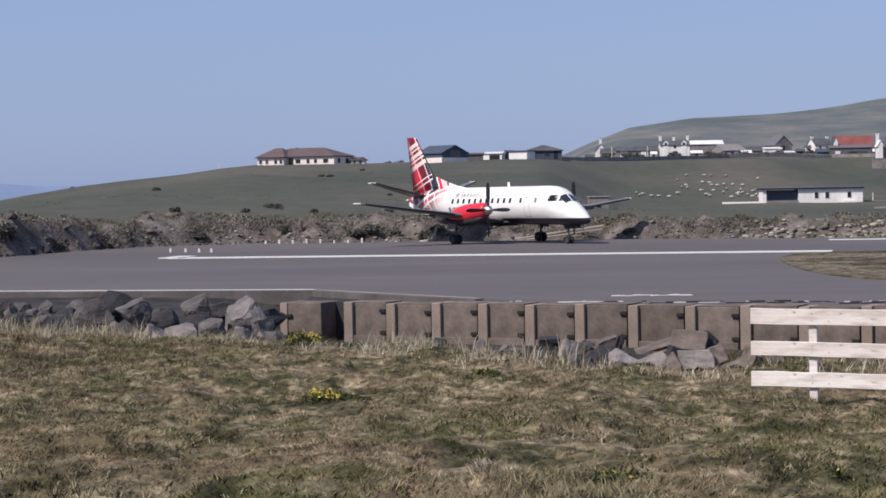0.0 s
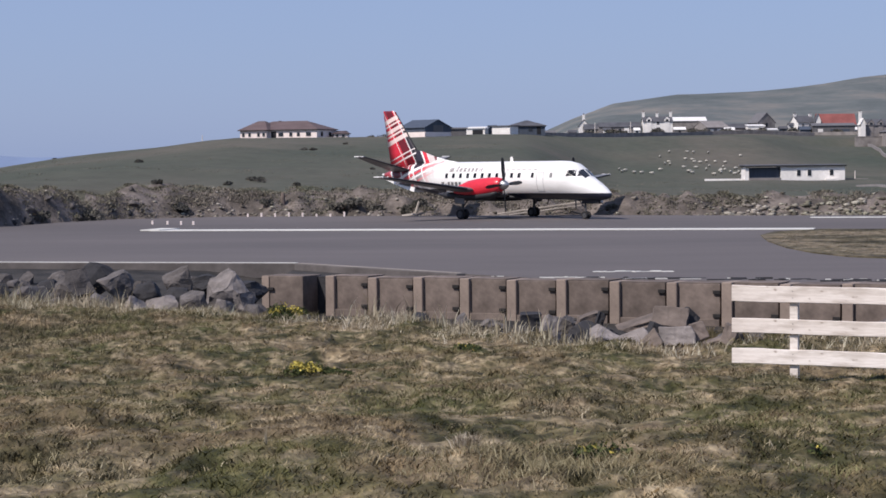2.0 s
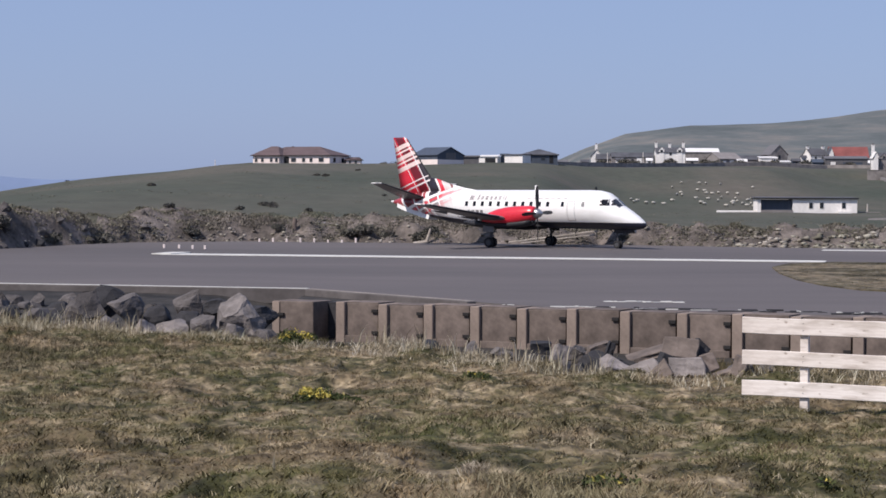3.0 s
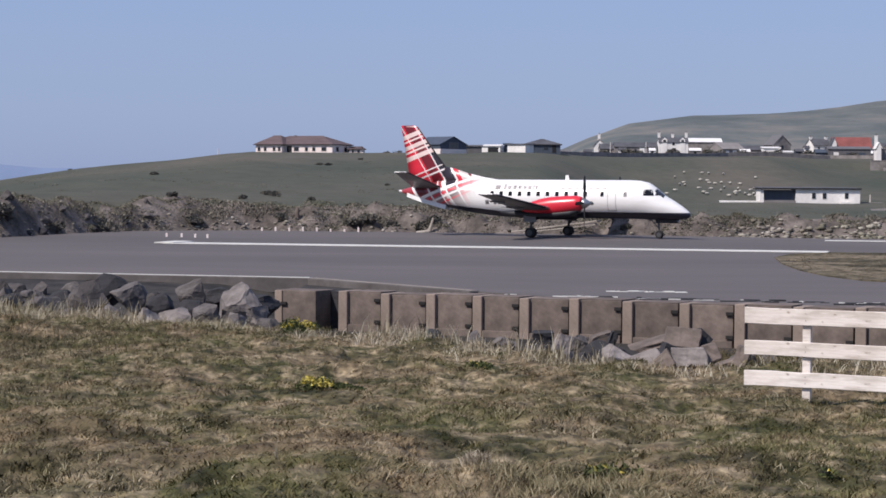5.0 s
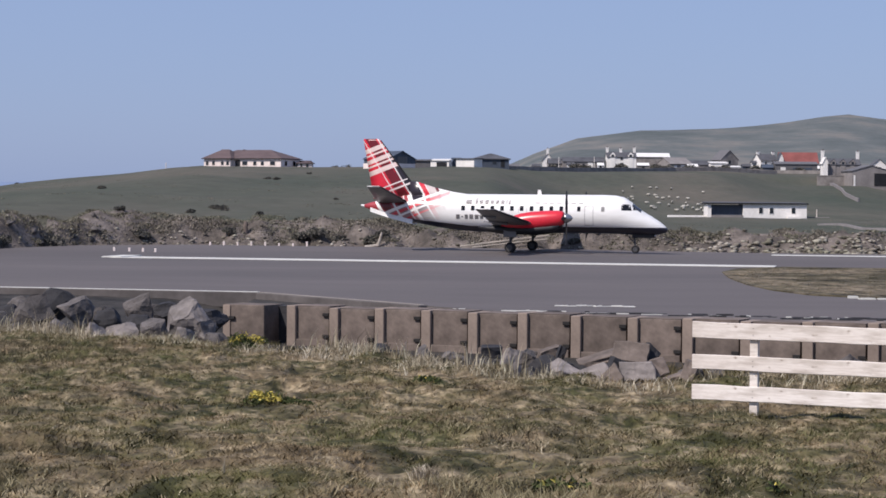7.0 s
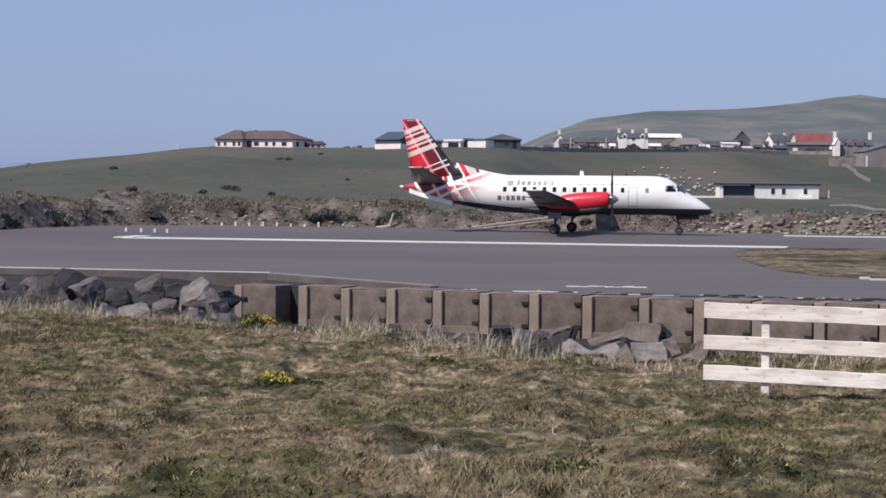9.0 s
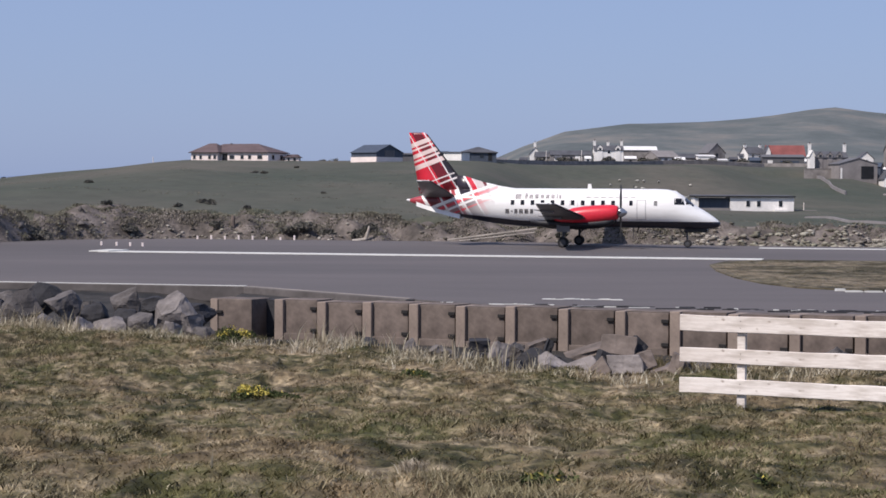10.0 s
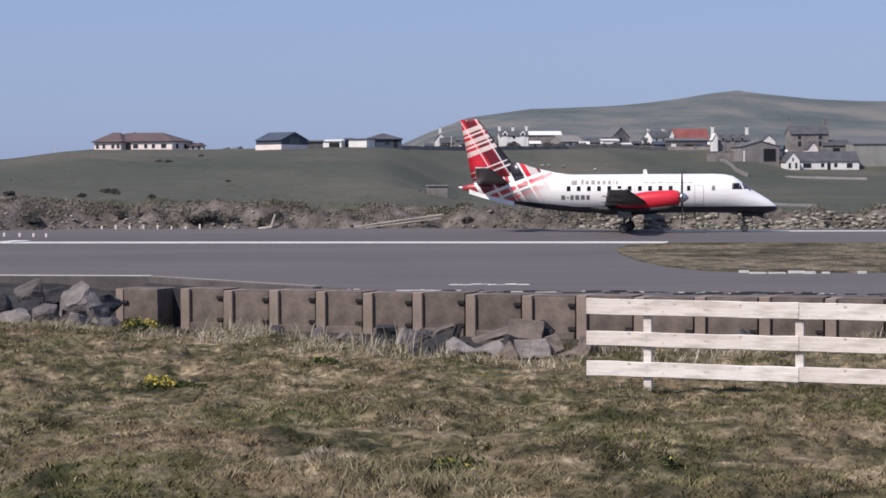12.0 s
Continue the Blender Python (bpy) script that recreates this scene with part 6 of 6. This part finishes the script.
    tagged(part("garden_wall", boxes((105.0, 113.0, 557.6, 558.2, 6.5, 11.3), (104.9, 113.1, 557.5, 558.3, 11.3, 11.45), bevel=0.06), B["stone"]), "dark drystone garden wall below the old hall", "wall")
    # small outbuildings between the houses
    for x, y, z, w, h, wall, roof, lab in ((41.5, 640, 14.0, 2.2, 1.5, "harl", "slate", "small white outhouse with slate roof"), (51.0, 640, 14.0, 1.8, 1.2, "harl", "white_roof", "small white garden shed"),
                                           (64.6, 640, 13.6, 3.6, 1.4, "stone", "white_roof", "low stone shed with pale roof"), (80.5, 640, 13.4, 3.0, 1.3, "block", "white_roof", "low grey shed with pale roof"),
                                           (98.0, 642, 13.4, 2.6, 1.5, "blue", "slate", "dark farm lean-to shed"), (101.0, 646, 13.6, 1.6, 2.6, "harl", "slate", "tall white outhouse by the dyke"),
                                           (120.5, 645, 13.6, 3.4, 1.6, "harl", "white_roof", "small white farm store"), (123.5, 648, 13.8, 2.4, 1.8, "stone", "slate", "small stone farm store"),
                                           (128.3, 566, 10.4, 2.2, 1.4, "harl", "white_roof", "small white store by the stone house"), (140.6, 566, 10.2, 2.6, 1.5, "harl", "slate", "small white cottage outhouse"),
                                           (30.5, 640, 13.9, 2.4, 1.3, "stone", "slate", "small ruined stone shed"), (20.5, 560, 12.6, 2.6, 1.2, "stone", "sheet", "low stone field shed")):
        g = max(land_at(x, y), z - 0.6)
        house("outbuilding", x, y, g, w, 2.4, h, 0.6, lab, "outbuilding", wall, roof, doors=((0, 0.7, h * 0.8, "dark"),), group="outbuildings of the village")
    # flat-roofed hut by the pasture
    e = empty("airfield_hut", pose(52.1, 331, 0.85), "low cream hut with flat dark roof and a grey open bay", "hut")
    part("wall", boxes((-2.4, 8.1, -2.5, 2.5, -1.0, 2.35)), B["harl"], e, "cream wall")
    part("bay", boxes((-7.6, -2.4, -1.9, 2.5, -1.0, 2.25)), B["blue"], e, "dark grey bay")
    part("bay_end", boxes((-8.2, -7.6, -2.5, 2.5, -1.0, 2.35)), B["harl"], e)
    part("roof", boxes((-8.5, 8.3, -2.9, 2.7, 2.36, 2.58)), B["dark"], e)
    part("roof_deck", loft([[(-8.4, -2.8, 2.59), (-8.4, 4.5, 2.75), (-8.4, 4.5, 2.6)], [(8.2, -2.8, 2.59), (8.2, 4.5, 2.75), (8.2, 4.5, 2.6)]]), B["slate"], e)
    part("plinth", boxes((-7.6, -2.4, -2.6, -2.3, -1.0, 0.55)), B["block"], e)
    for cx in (0.55, 2.3, 5.9):
        add_window(e, cx, 0.85, 0.6, 0.95, -2.5)
    part("step", boxes((4.8, 7.0, -3.6, -2.5, -0.6, 0.35)), B["harl"], e)
    tagged(part("low_wall", boxes((37.4, 44.4, 329.2, 329.8, 0.0, 1.3), bevel=0.05), B["harl"]), "low white wall beside the hut", "wall")
    tagged(part("low_wall", boxes((61.0, 64.5, 331, 331.4, 0.2, 1.15), bevel=0.05), B["block"]), "low pale wall beside the hut", "wall")
    tagged(part("concrete_cabin", boxes((8.0, 9.7, 170, 172, 0.7, 2.8), (7.93, 9.77, 169.9, 172.1, 2.8, 2.92), bevel=0.04), B["stone"]), "small grey concrete cabin on the bank", "cabin")
    # field dykes, poles and road
    for pts, w, hgt, m, lab in (([(10, 500), (40, 560), (70, 600), (104, 620)], 0.8, 1.1, "stone", "dark drystone dyke below the village"), ([(110.0, 567.4), (103.0, 517.6), (93.8, 456.9), (91.9, 438.9)], 0.45, 0.8, "block", "pale wall running down the field"),
                                ([(104, 455), (112, 446), (118, 436)], 0.8, 0.5, "block", "pale farm track wall"), ([(88, 636), (128, 622)], 0.8, 1.0, "stone", "drystone dyke before the sheds")):
        bm = bmesh.new()
        for a, b in zip(pts, pts[1:]):
            n = max(2, int(math.dist(a, b) / 4))
            rings = []
            for i in range(n + 1):
                x, y = a[0] + (b[0] - a[0]) * i / n, a[1] + (b[1] - a[1]) * i / n
                z = land_at(x, y)
                q = hgt * (0.9 + 0.2 * random.random())
                rings.append([(x - w / 2, y, z - 0.5), (x + w / 2, y + 0.2, z - 0.5), (x + w * 0.35, y + 0.2, z + q), (x - w * 0.35, y, z + q)])
            sub = loft(rings)
            me = bpy.data.meshes.new("tmp")
            sub.to_mesh(me)
            sub.free()
            bm.from_mesh(me)
            bpy.data.meshes.remove(me)
        tagged(part("field_wall", bm, B[m]), lab, "wall", "field walls")
    for x, y, h in ((33, 560, 4.0), (46, 600, 4.0), (62.5, 332, 1.4), (-66, 480, 1.5)):
        tagged(part("wooden_pole", rod(bmesh.new(), (x, y, land_at(x, y) - 0.3), (x, y, land_at(x, y) + h), 0.11, 0.08), M["timber"]), "plain grey wooden pole in the field", "pole", "poles of the pasture")
    for a, b in (((46, 243), (39.6, 163)),):
        bm = bmesh.new()
        n = 12
        rings = []
        for i in range(n + 1):
            x, y = a[0] + (b[0] - a[0]) * i / n, a[1] + (b[1] - a[1]) * i / n
            z = land_at(x, y)
            rings.append([(x - 0.2, y, z - 0.2), (x + 0.2, y, z - 0.2), (x + 0.15, y, z + 0.24), (x - 0.15, y, z + 0.24)])
        bm.free()
        tagged(part("low_wall", loft(rings), B["block"]), "low pale wall across the pasture", "wall", "field walls")


build_buildings()


# ---- sheep, marker blocks, timbers on the bank ----
def build_sheep():
    rng = random.Random(8)
    e = empty("sheep", pose(21.6, 300, 2.7), "white woolly sheep grazing on the green hill", "sheep", "flock on the hill")
    rings = []
    for x, r, z in ((-0.62, 0.08, 0.72), (-0.52, 0.26, 0.68), (-0.2, 0.36, 0.64), (0.2, 0.35, 0.64), (0.48, 0.26, 0.68), (0.6, 0.1, 0.74)):
        rings.append([(x, r * math.cos(a * math.pi / 5), z + r * math.sin(a * math.pi / 5)) for a in range(10)])
    part("body", loft(rings), B["wool"], e, "woolly white body", smooth=True)
    part("head", rod(bmesh.new(), (0.58, 0, 0.8), (0.9, 0, 0.62), 0.14, 0.08, 8), B["wool"], e)
    for sx in (-0.38, 0.38):
        for sy in (-0.15, 0.15):
            part("leg", rod(bmesh.new(), (sx, sy, 0.45), (sx, sy, 0.0), 0.06, 0.045, 6), B["dark"], e)
    spots = [(27.0, 379.0), (26.4, 364.9), (28.0, 361.0), (29.8, 360.0), (30.8, 357.0), (34.2, 372.1), (39.0, 428.4), (41.9, 440.5), (39.0, 407.3),
             (38.8, 400.3), (37.9, 401.3), (44.4, 415.5), (43.9, 407.5), (47.7, 439.6), (42.0, 384.4), (45.5, 406.5), (50.6, 438.7), (42.4, 369.4),
             (48.9, 408.6), (50.5, 406.6), (44.4, 364.4), (42.9, 355.3), (45.1, 356.4), (44.9, 350.4), (46.6, 355.4), (46.0, 347.4), (55.7, 425.8),
             (41.7, 350.3), (43.7, 418.5)]
    e.matrix_basis = pose(27.5, 372, land_at(27.5, 372), 0, 0, 20) @ Matrix.Diagonal((0.58, 0.58, 0.58, 1))
    for i in range(14):
        y = rng.uniform(355, 440)
        spots.append((y * rng.uniform(0.098, 0.134), y))
    for x, y in spots:
        copy_thing(e, pose(x + rng.uniform(-0.4, 0.4), y, land_at(x, y), 0, 0, rng.uniform(0, 360)))


def build_small():
    rng = random.Random(3)
    spots = [(-19.5, 119.5), (-18.5, 118.9), (-17.6, 118.3), (-16.8, 117.8)] + [(-15.6 + i * 0.95, 135.4 - 0.2 * i) for i in range(8)]
    for x, y in spots:
        g = crown(x, y) - 0.02
        h = rng.uniform(0.2, 0.36) if y > 125 else 0.24
        tagged(part("marker_block", boxes((x - 0.06, x + 0.06, y - 0.06, y + 0.06, g, g + h), bevel=0.015), B["pink"]), "small pale marker block at the runway end", "marker", "marker blocks")
    for a, b, r in (((1.3, 133.4, 0.2), (7.3, 133.8, 1.0), 0.07), ((2.1, 132.8, 0.16), (7.1, 133.4, 0.74), 0.055)):
        a, b = Vector(a), Vector(b)
        ob = part("driftwood_beam", boxes((0, (b - a).length, -r, r, -r * 0.8, r * 0.8), bevel=0.03), M["driftwood"])
        ob.matrix_basis = Matrix.Translation(a) @ Matrix.Rotation(math.atan2(b.y - a.y, b.x - a.x), 4, 'Z') @ Matrix.Rotation(-math.asin((b.z - a.z) / (b - a).length), 4, 'Y')
        tagged(ob, "long grey timber beam leaning on the bank", "beam")
    x, y = -13.6, float(bank_of(np.array([-13.6]))[0]) + 3.2
    tagged(part("stump", rod(rod(bmesh.new(), (x, y, land_at(x, y) - 0.2), (x + 0.06, y, land_at(x, y) + 0.75), 0.2, 0.13, 9), (x, y, land_at(x, y) + 0.3), (x + 0.3, y, land_at(x, y) + 0.6), 0.07, 0.04), M["panel"]), "weathered stump on the eroded bank", "stump")
    x, y = -4.2, float(bank_of(np.array([-4.2]))[0]) + 1.2
    tagged(part("driftwood", rod(rod(bmesh.new(), (x - 0.9, y, land_at(x, y) + 0.05), (x, y, land_at(x, y) + 0.2), 0.14, 0.12, 8), (x, y, land_at(x, y) + 0.2), (x + 0.25, y, land_at(x, y) + 1.1), 0.12, 0.07), M["driftwood"]), "bent grey driftwood on the bank", "driftwood")


build_sheep()
build_small()


# ---- what moves ----
PATH = [(0.0, 0.25, 127.17, -53.58), (0.5, 0.54, 126.99, -51.69), (1.0, 0.79, 126.81, -49.12), (1.5, 1.06, 126.63, -46.05), (2.0, 1.35, 126.44,
        -42.65), (2.5, 1.68, 126.26, -39.05), (3.0, 2.05, 126.06, -35.38), (3.5, 2.44, 125.87, -31.78), (4.0, 2.85, 125.67, -28.32), (4.5, 3.26,
        125.46, -25.1), (5.0, 3.66, 125.26, -22.18), (5.5, 4.04, 125.04, -19.61), (6.0, 4.39, 124.83, -17.42), (6.5, 4.73, 124.61, -15.64), (7.0,
        5.06, 124.39, -14.26), (7.5, 5.4, 124.17, -13.27), (8.0, 5.79, 123.94, -12.64), (8.5, 6.27, 123.71, -12.32), (9.0, 6.89, 123.47, -12.25),
        (9.5, 7.72, 123.23, -12.35), (10.0, 8.84, 122.99, -12.53), (10.5, 10.32, 122.74, -12.67), (11.0, 12.27, 122.49, -12.64), (11.5, 14.79, 122.24,
        -12.31), (12.0, 17.98, 121.99, -11.5)]


def motions():
    walk(airliner, [(t, pose(x, y, crown(x, y), 0, 0, h)) for t, x, y, h in PATH])
    # distance rolled, for the wheels
    ts = np.array([p[0] for p in PATH])
    fine = np.arange(0, 12.001, 1 / 15)
    px, py = np.interp(fine, ts, [p[1] for p in PATH]), np.interp(fine, ts, [p[2] for p in PATH])
    run = np.concatenate([[0], np.cumsum(np.hypot(np.diff(px), np.diff(py)))])
    for ob, at, r in WHEELS:
        walk(ob, [(float(t), Matrix.Translation(at) @ Matrix.Rotation(float(d) / r, 4, 'Y')) for t, d in zip(fine, run)])
    for ob, at in PROPS:
        rows = []
        for i in range(121):
            t = i / 10
            turn = 54.0 * i + 40.0 * math.exp(-((t - 1.5) / 0.3) ** 2) + 35.0 * math.exp(-((t - 2.5) / 0.3) ** 2)
            rows.append((t, Matrix.Translation(at) @ Matrix.Rotation(radians(turn), 4, 'X')))
        walk(ob, rows)


motions()
